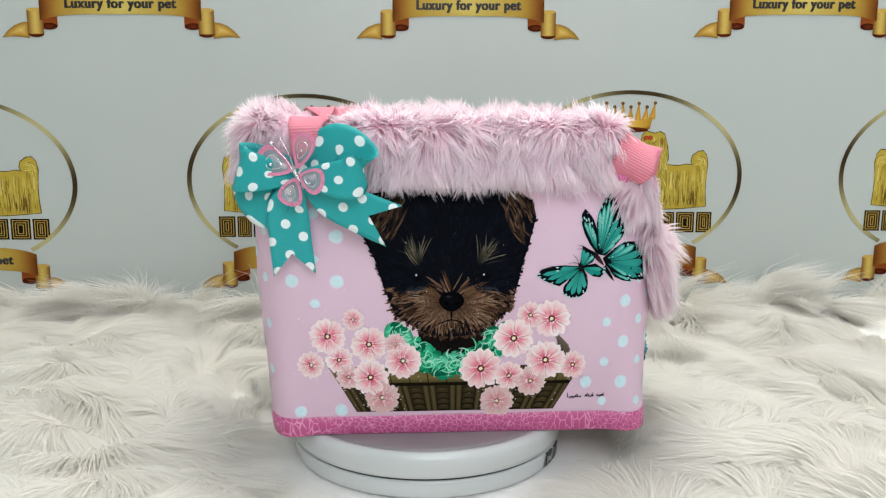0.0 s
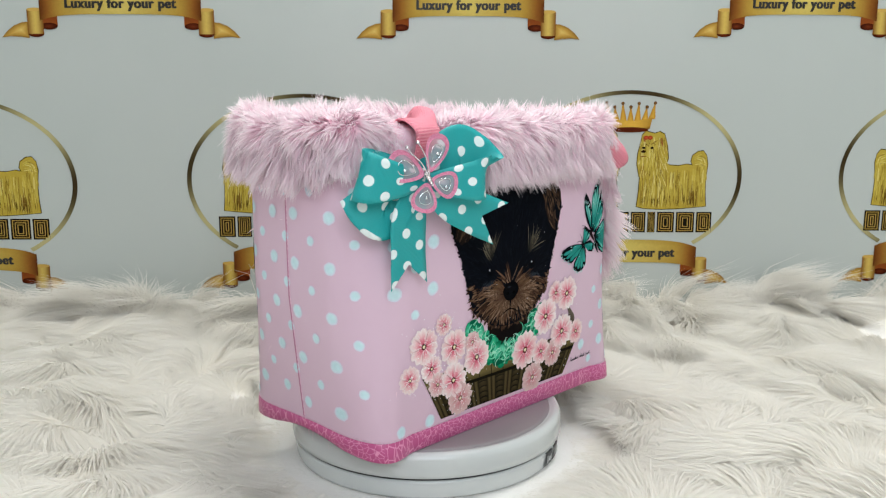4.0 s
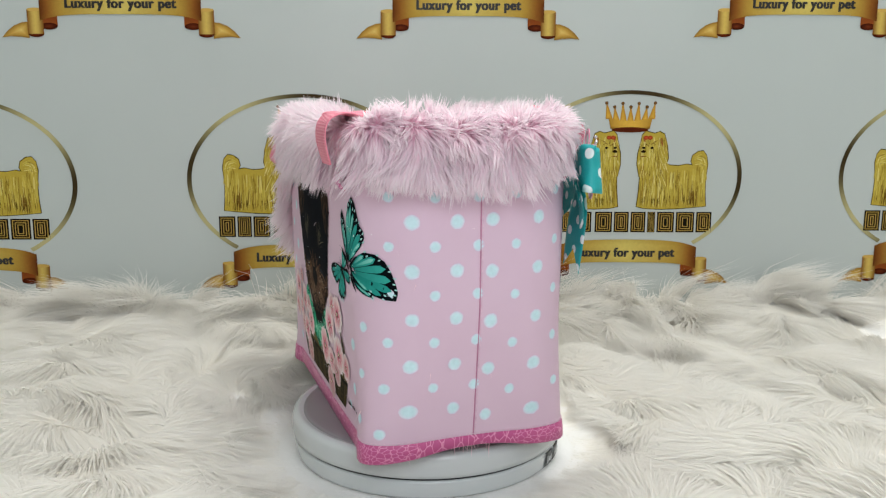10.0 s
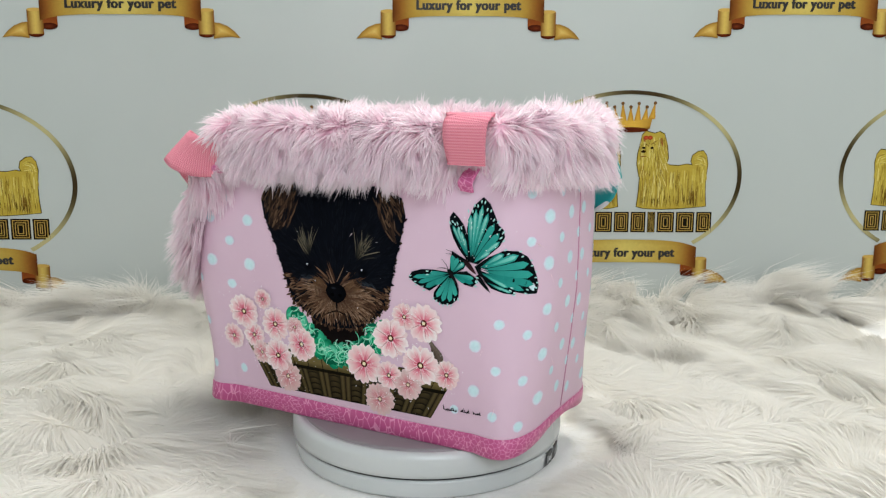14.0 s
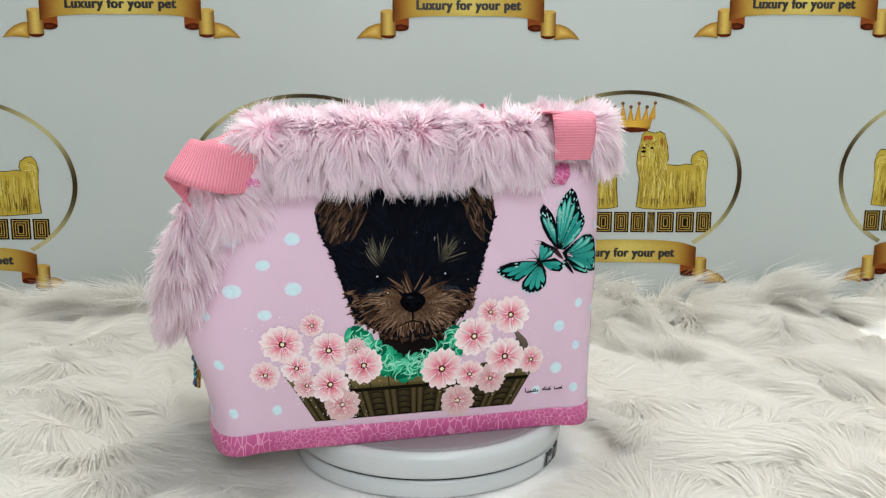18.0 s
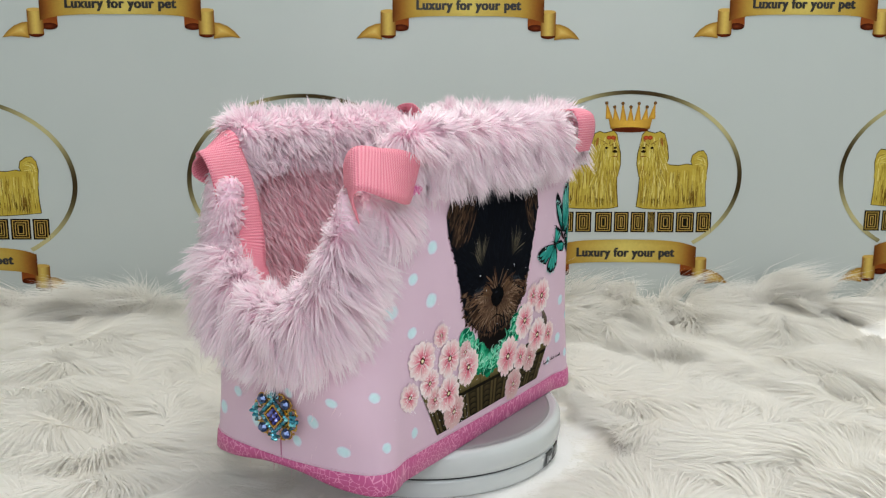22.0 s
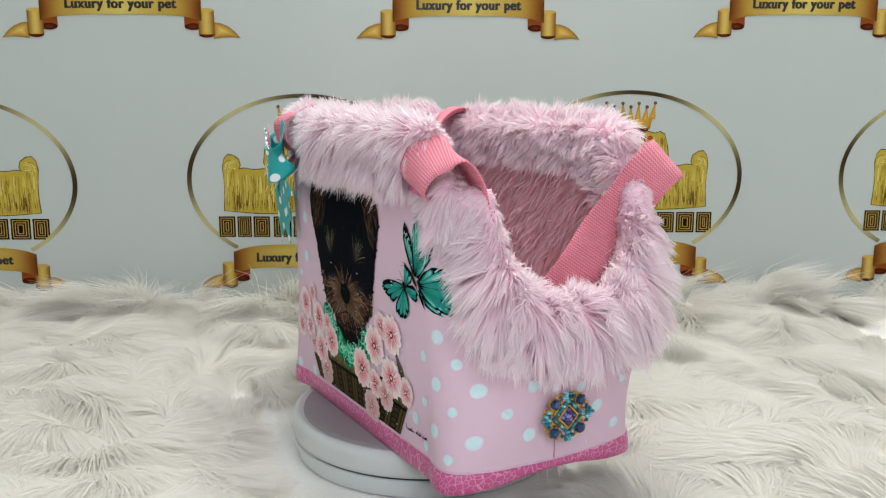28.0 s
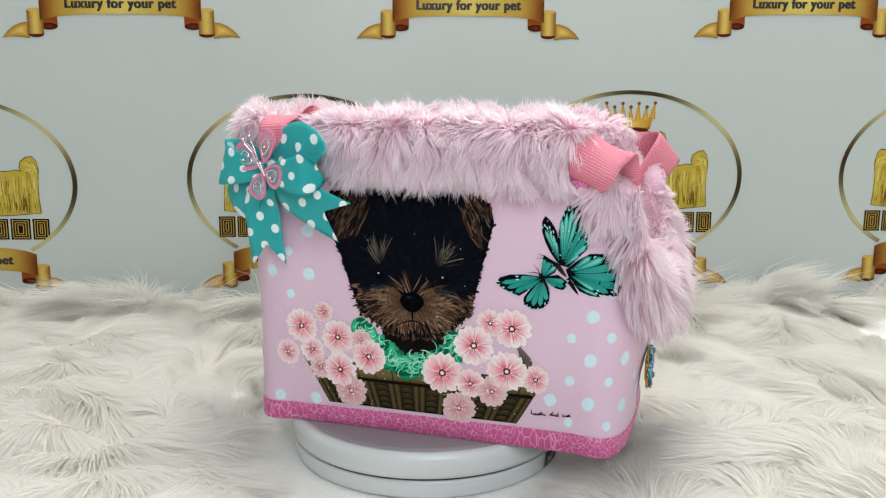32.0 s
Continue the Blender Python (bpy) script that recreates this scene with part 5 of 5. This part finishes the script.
def build_brooch():
    rng = random.Random(12)
    c = Vector(skin(S_END + 0.0045, 0.0625, 0.003).tolist())
    mm = 0.00106
    bm = bmesh.new()
    # filigree: wire loops beside the large stones, gold beads, a square frame and a thin back plate
    for k in range(4):
        a = math.pi / 4 + k * math.pi / 2
        for q in (-0.42, 0.42):
            ring(bm, c + Vector((0.0035, 21 * mm * math.cos(a + q), 17.5 * mm * math.sin(a + q))), 3.6 * mm, 2.6 * mm, 0.9 * mm, a + q)
        ring(bm, c + Vector((0.0045, 19 * mm * math.cos(a), 18 * mm * math.sin(a))), 5.4 * mm, 4.9 * mm, 0.8 * mm)
    for k in range(28):
        a = 6.2832 * k / 28
        bmesh.ops.create_icosphere(bm, subdivisions=1, radius=0.0013, matrix=Matrix.Translation(c + Vector((0.0035, 24.5 * mm * math.cos(a) + rng.uniform(-1, 1) * mm, 20 * mm * math.sin(a)))))
    m45 = Matrix.Rotation(radians(45), 4, "X")
    for y, z, sy, sz in ((0, 8.0, 17.2, 1.1), (0, -8.0, 17.2, 1.1), (8.0, 0, 1.1, 17.2), (-8.0, 0, 1.1, 17.2)):
        bmesh.ops.create_cube(bm, size=1, matrix=Matrix.Translation(c) @ m45 @ Matrix.Translation((0.0055, y * mm * 0.9, z * mm * 0.9)) @ Matrix.Diagonal((0.003, sy * mm * 0.9, sz * mm * 0.9, 1)))
    box(bm, c + Vector((0.002, 0, 0)), (0.002, 0.030, 0.022), 0.0008)
    brooch = part("brooch", bm, M_GOLD, bag, "gold brooch set with blue and teal stones")
    for k in range(4):
        a = math.pi / 4 + k * math.pi / 2
        b = bmesh.new()
        stone(b, c + Vector((0.005, 19 * mm * math.cos(a), 18 * mm * math.sin(a))), 0, 5.2 * mm, 4.7 * mm, 0.0042)
        part("stone", b, M_GEM_BLUE, brooch, "large dark blue oval stone")
    for i in range(3):
        for j in range(3):
            b = bmesh.new()
            y, z = (i - 1) * 4.2, (j - 1) * 4.2
            stone(b, c + Vector((0.0055, (y - z) * 0.707 * mm, (y + z) * 0.707 * mm)), 0, 2.0 * mm, 2.0 * mm, 0.0022, rng.uniform(0, 0.8))
            part("stone", b, rng.choice((M_GEM_VIOLET, M_GEM_VIOLET, M_GEM_VIOLET_GLINT)), brooch, "small violet-blue stone")
    spots = []
    for k in range(30):
        t = k / 30 * 4
        q, f = int(t), t - int(t)
        cor = [(14.8, 0), (0, 14.8), (-14.8, 0), (0, -14.8)]
        spots.append((cor[q][0] * (1 - f) + cor[(q + 1) % 4][0] * f, cor[q][1] * (1 - f) + cor[(q + 1) % 4][1] * f))
    for sx in (-1, 1):
        spots += [(sx * (20 + dx), dz) for dx in (0, 3.2, 6.2) for dz in (-6.6, -3.3, 0, 3.3, 6.6) if abs(dz) < 7 - dx]
        spots += [(dx, sx * (17.2 + q)) for q in (0, 3.0) for dx in (-5.0, -1.7, 1.7, 5.0) if not (q and abs(dx) > 2)]
    # mixed tones put glints and shade into the small stones' colour
    for y, z in spots:
        b = bmesh.new()
        stone(b, c + Vector((0.0056, y * mm, z * mm)), 0, 1.75 * mm, 1.75 * mm, 0.0024, rng.uniform(0, 0.8))
        part("stone", b, rng.choice((M_GEM_TEAL, M_GEM_TEAL, M_GEM_TEAL_SHADE, M_GEM_TEAL_GLINT)), brooch, "small teal stone")


def build_leash():
    band("leash", [(-0.150, -0.006, 0.196), (-0.138, -0.006, 0.202), (-0.130, -0.006, 0.190), (-0.122, -0.001, 0.158), (-0.105, 0.012, 0.130), (-0.070, 0.035, 0.100)],
         [(0.2, 1, 0)] * 6, 0.0155, 0.0015, M_LEASH, bag, "black nylon safety leash hanging inside", 40)


build_straps()
build_bow()
build_brooch()
build_leash()

# ---- crests printed on the backdrop ----
backdrop = next(o for o in scene.objects if o.name == "backdrop")
GOLD = [ink("3d2a12"), ink("7a5a22"), ink("a88a3c"), ink("cdb765"), ink("e2d694")]
M_BLACK_PRINT = mottled("printed_black", ink("141210"), ink("1c1916"), 60, 0.5)


def on_sheet(cx, cz, sx, sz):
    def lay(x, y, out):
        gx, gz = cx + x * sx, cz + y * sz
        return np.array([(a, sheet_y(a, b) - 0.0008 - 1.6 * o, b) for a, b, o in zip(np.atleast_1d(gx), np.atleast_1d(gz), np.atleast_1d(out + 0 * gx))])
    return lay


def crest_dog(sg, lay, parent):
    rng = random.Random(17)
    art = Art()
    g = [ink("c0aa48"), ink("d2be58"), ink("e4d67e"), ink("9a8232"), ink("b8a040")]
    dark = ink("463814")
    X = lambda x: sg * x

    def hair(x, y, a, l, w, c, layer, bend=0.0):
        art.blade(X(x), y, a if sg > 0 else math.pi - a, l, w, blend(c, g[3], 0.4), c, layer, bend * sg, 4, 0.12)

    def shape(x, y, pts, tones, layer):
        """A form with a thin dark outline under it."""
        for grow, cols, up in ((1.4, [dark] * 2, 0.0), (0.0, tones, 0.5)):
            rim_pts = [(px + grow * (px - x) / math.hypot(px - x, py - y), py + grow * (py - y) / math.hypot(px - x, py - y)) for px, py in pts]
            rim_pts = [(X(px), py) for px, py in (rim_pts if sg > 0 else rim_pts[::-1])]
            art.blob(X(x), y, rim_pts, cols, layer + up)

    shape(74, -16, [(16, -50), (30, -53), (56, -54), (84, -53), (112, -51), (133, -49), (131, -28), (130, 6), (122, 16), (112, 19), (98, 22), (84, 19), (70, 20), (56, 26), (36, 28), (20, 8), (19, -20)], [g[1], g[4], g[4]], 1)
    shape(126, 18, [(111, 14), (105, 26), (107, 36), (116, 43), (125, 44), (131, 36), (133, 22), (131, -8), (122, -12), (114, 0)], [g[1], g[4], g[4]], 1.1)
    shape(36, 40, [(21, 70), (27, 77), (34, 75), (42, 73), (50, 76), (58, 72), (63, 54), (66, 32), (60, 14), (46, -4), (30, -10), (18, 2), (14, 22), (15, 40), (19, 56)], [g[1], g[0], g[4]], 1.2)
    for _ in range(190):
        x = rng.uniform(20, 130)
        top = 16 if x > 56 else 0
        y = rng.uniform(-24, top)
        c = rng.choice(g)
        if (100 < x < 115 and -42 < y < -8 or 82 < x < 92 and y < -16) and rng.random() < 0.75:
            c = rng.choice((ink("4a2c12"), ink("6b4620")))
        hair(x, y, -1.57 + rng.uniform(-0.08, 0.08) + (x - 70) * 0.0015, min(rng.uniform(20, 40), y + 52), rng.uniform(1.0, 2.4), c, rng.uniform(2, 3.4), rng.uniform(-0.1, 0.1))
    for _ in range(26):
        hair(rng.uniform(22, 128), rng.uniform(-38, -30), -1.57 + rng.uniform(-0.15, 0.15), rng.uniform(10, 17), rng.uniform(0.8, 1.6), dark, rng.uniform(3.0, 3.6), rng.uniform(-0.2, 0.2))
    for _ in range(90):
        x, y = rng.uniform(20, 60), rng.uniform(2, 68)
        hair(x, y, -1.57 + (36 - x) * -0.014 + rng.uniform(-0.15, 0.15), rng.uniform(10, 24), rng.uniform(1.0, 2.2), rng.choice(g), rng.uniform(3.5, 4.5), rng.uniform(-0.2, 0.2))
    for k in range(30):
        t = rng.uniform(0, 1)
        hair(110 + 18 * t, rng.uniform(20, 36), 0.6 - 2.2 * t + rng.uniform(-0.2, 0.2), rng.uniform(8, 16), 1.8, rng.choice(g), rng.uniform(3, 4), -0.5)
        hair(116 + rng.uniform(-2, 14), rng.uniform(-10, 22), -1.57 + rng.uniform(-0.1, 0.1), rng.uniform(18, 34), 1.8, rng.choice(g), rng.uniform(3.0, 3.8), 0.1)
    for _ in range(70):
        x, y = rng.uniform(20, 128), rng.uniform(-44, 12)
        hair(x, y, -1.57 + rng.uniform(-0.12, 0.12), min(rng.uniform(8, 26), y + 54), rng.uniform(0.5, 1.0), rng.choice((ink("6b5220"), ink("7c6428"), ink("54401a"))), rng.uniform(3.4, 3.9), rng.uniform(-0.15, 0.15))
        x, y = rng.uniform(18, 62), rng.uniform(0, 66)
        hair(x, y, -1.57 + (36 - x) * -0.016 + rng.uniform(-0.2, 0.2), rng.uniform(6, 18), rng.uniform(0.5, 0.9), rng.choice((ink("7c6428"), ink("5e4a1e"), ink("f0e49a"))), rng.uniform(4.4, 4.9), rng.uniform(-0.2, 0.2))
    # ears, top-knot bow, brows, eyes, nose and mouth
    for x, y, l in ((53, 66, 15), (24, 68, 10)):
        hair(x, y, -1.4, l, 4.0, ink("9a5a30"), 4.6)
    for dx in (-3.4, 3.4):
        art.oval(X(31 + dx), 66, 4.2, 3.6, [ink("c85a34"), ink("9a3a20")], 5.2, 10)
    for x, y, a in ((26, 56, -0.5), (36, 55, 0.4), (40, 58, 0.5)):
        hair(x, y, a, 8, 1.4, ink("6b4a1e"), 5.0)
    for x in (24, 38):
        art.oval(X(x), 49, 3.0, 2.0, [ink("1c130a"), ink("2c2010")], 5.2, 8)
    art.oval(X(24), 43, 4.4, 2.6, [ink("1c130a"), ink("3a2a14")], 5.3, 8)
    hair(19, 34, 0.25, 11, 1.8, ink("7a3a1e"), 5.1, -0.6)
    art.build("crest_dog", lay, M_GOLD_PRINT, parent, "printed golden long-haired dog")


def build_crest(cx, cz, sx, sz, whole=True):
    lay = on_sheet(cx, cz, sx, sz)
    art = Art()

    def ring_colour(i, j):
        a = -1.05 + i * (math.pi + 2.10)
        k = 0.5 + 0.5 * math.cos(4 * a + 0.5)
        return blend(ink("3f3320"), ink("b9b07e"), (1 - k) ** 1.4)

    art.sheet(0, 0, 1, 1, 96, 2, ring_colour, 1,
              lambda i, j: ((192 - 7.5 * j) * math.cos(-0.92 + i * (math.pi + 1.84)), (144 - 6.5 * j) * math.sin(-0.92 + i * (math.pi + 1.84))))
    crest = art.build("crest_ring", lay, M_GOLD_PRINT, backdrop, "printed oval gold ring of the crest")
    # banner
    art = Art()

    def gold(i):
        stops = [(0, ink("5a2f14")), (0.05, ink("8a5524")), (0.14, ink("b3923f")), (0.5, ink("d3bf66")), (0.86, ink("b3923f")), (0.95, ink("8a5524")), (1, ink("5a2f14"))]
        for (a, c), (b, d) in zip(stops, stops[1:]):
            if i <= b:
                return blend(c, d, (i - a) / (b - a))
        return stops[-1][1]

    def shade(i, j):
        return blend(gold(i), ink("8a6428"), 0.55 * max(0, abs(j - 0.45) * 2 - 0.55))

    art.sheet(-121, -147, 121, -110, 26, 4, shade, 4, lambda x, y: (x, y - 9.5 * abs(x / 121) ** 5 + (3.5 if y > -130 else 1.0) * (1 - (x / 121) ** 2)))
    for sg in (-1, 1):
        art.oval(sg * 108, -165, 13, 5.5, [ink("6d2f16"), ink("532210"), ink("3d180c")], 3.4, 16)
        art.sheet(sg * 95, -165, sg * 121, -125, 4, 2, lambda i, j: blend(ink("8f4a20"), ink("5a2814"), j), 3.2)
        art.sheet(sg * 116, -177, sg * 140, -139, 6, 3, lambda i, j: blend(ink("7a4a20"), ink("cdb05a"), math.sin(3.14 * i) ** 1.5), 3.6)
        art.oval(sg * 128, -177, 12.2, 5.2, [ink("7a3a1a"), ink("5a2410"), ink("431a0c")], 3.3, 16)
        art.oval(sg * 128, -139, 12.0, 3.0, [ink("c8a455")] * 2, 3.65, 14)
        tail = [(138, -158), (148, -159), (160, -164), (170, -172), (179, -183), (166, -181), (150, -182), (138, -184)]
        art.blob(sg * 150, -171, [(sg * x, y) for x, y in (tail if sg > 0 else tail[::-1])], [ink("d6b868"), ink("c29a48"), ink("8f6a2c")], 3.0)
    art.build("crest_banner", lay, M_GOLD_PRINT, crest, "printed gold ribbon banner")
    if whole:
        art = Art()
        art.sheet(-33, 76, 33, 94, 12, 3, lambda i, j: blend(blend(ink("6b3f12"), ink("d8ab45"), math.sin(3.14 * (0.15 + 0.7 * i))), ink("4a220c"), 0.7 * (j < 0.1)), 2,
                  lambda x, y: (x * (1 + 0.006 * (y - 76)), y + 5 * (x / 33) ** 2))
        art.oval(0, 79, 31, 4.5, [ink("4a1d10"), ink("5f2a14")], 2.3, 18)
        for k in range(7):
            x = (k - 3) * 11.8
            y0 = 92 + 5 * (x / 36) ** 2
            h = 22 + 6 * math.cos(x / 36 * 1.3) - (6 if k % 2 else 0)
            art.blob(x * 1.05, y0 + 4, [(x - 6, y0), (x + 6, y0), (x * 1.12 + 1, y0 + h), (x * 1.12 - 1, y0 + h)], [ink("d8ab45"), ink("b5832e")], 1.8)
            art.oval(x * 1.14, y0 + h + 2.5, 2.9, 2.9, [ink("8a6236"), ink("5c3d22")], 2.4, 10)
        art.build("crest_crown", lay, M_GOLD_PRINT, crest, "printed gold crown")
        for sg in (-1, 1):
            crest_dog(sg, lay, crest)
        # the maker's word: striped blocks
        x = -143.0
        for n, w in enumerate((28, 24, 28, 30, 26, 26, 14, 30, 32, 27)):
            art = Art()
            x0, x1 = x, x + w - 1.0
            for k in range(7):
                q = (k // 2 * 2.0 + (k % 2) * 1.35) * min(2.0, (x1 - x0) / 13)
                c = ink("19150f") if k % 2 == 0 else ink("b8984a")
                art.sheet(x0 + q, -94 + q * 0.9, x1 - q, -59 - q * 0.9, 3, 2, c, 1 + k * 0.4)
            art.build("crest_word_block", lay, M_GOLD_PRINT, crest, "black and gold striped block of the crest")
            x += w + (5 if n == 2 else 2.3)
    # slogan
    data = bpy.data.curves.new("slogan", "FONT")
    data.body, data.size, data.align_x, data.align_y, data.offset, data.space_character = "Luxury for your pet", 21.5, "CENTER", "CENTER", 0.45, 1.1
    tmp = new("slogan_text", data)
    bpy.context.view_layer.update()
    me = bpy.data.meshes.new_from_object(tmp.evaluated_get(bpy.context.evaluated_depsgraph_get()))
    bpy.data.objects.remove(tmp)
    co = np.empty(len(me.vertices) * 3)
    me.vertices.foreach_get("co", co)
    co = co.reshape(-1, 3)
    wide = co[:, 0].max() - co[:, 0].min()
    faces = [tuple(p.vertices) for p in me.polygons]
    bold, count = [], len(co)
    for k, dx in enumerate((-0.85, 0.0, 0.85)):
        bold.append(lay((co[:, 0] * 166 / wide + dx) * 0.001, co[:, 1] * 0.001 - 0.1295, np.full(count, 0.0009 + 0.00005 * k)))
    me = mesh_of("slogan", np.concatenate(bold), [tuple(i + k * count for i in f) for k in range(3) for f in faces])
    part("slogan", me, M_BLACK_PRINT, crest, "black slogan lettering on the banner")


for row in ((-0.784, 0.250, 1.07, 1.0), (-0.201, 0.254, 1.022, 1.0), (0.341, 0.261, 1.0, 1.0), (0.890, 0.264, 1.0, 1.0)):
    build_crest(*row)
for row in ((-0.490, 0.669, 1.07, 1.0), (0.070, 0.669, 1.02, 1.0), (0.617, 0.673, 1.0, 1.0)):
    build_crest(*row, whole=False)


def motions():
    """The platter turns evenly, once round in 34 seconds, with the bag on it."""
    speed = 10.595
    axis = pose(-0.0012, 0, 0)
    centre = pose(0.0363, 0.0062, 0.0520, 0, 0, 2.17)
    platter = next(o for o in turntable.children if o.name.startswith("platter"))
    walk(platter, [(t, pose(0, 0, 0, 0, 0, speed * t)) for t in range(33)])
    walk(bag, [(t, axis @ pose(0, 0, 0, 0, 0, speed * t) @ centre) for t in range(33)])


motions()
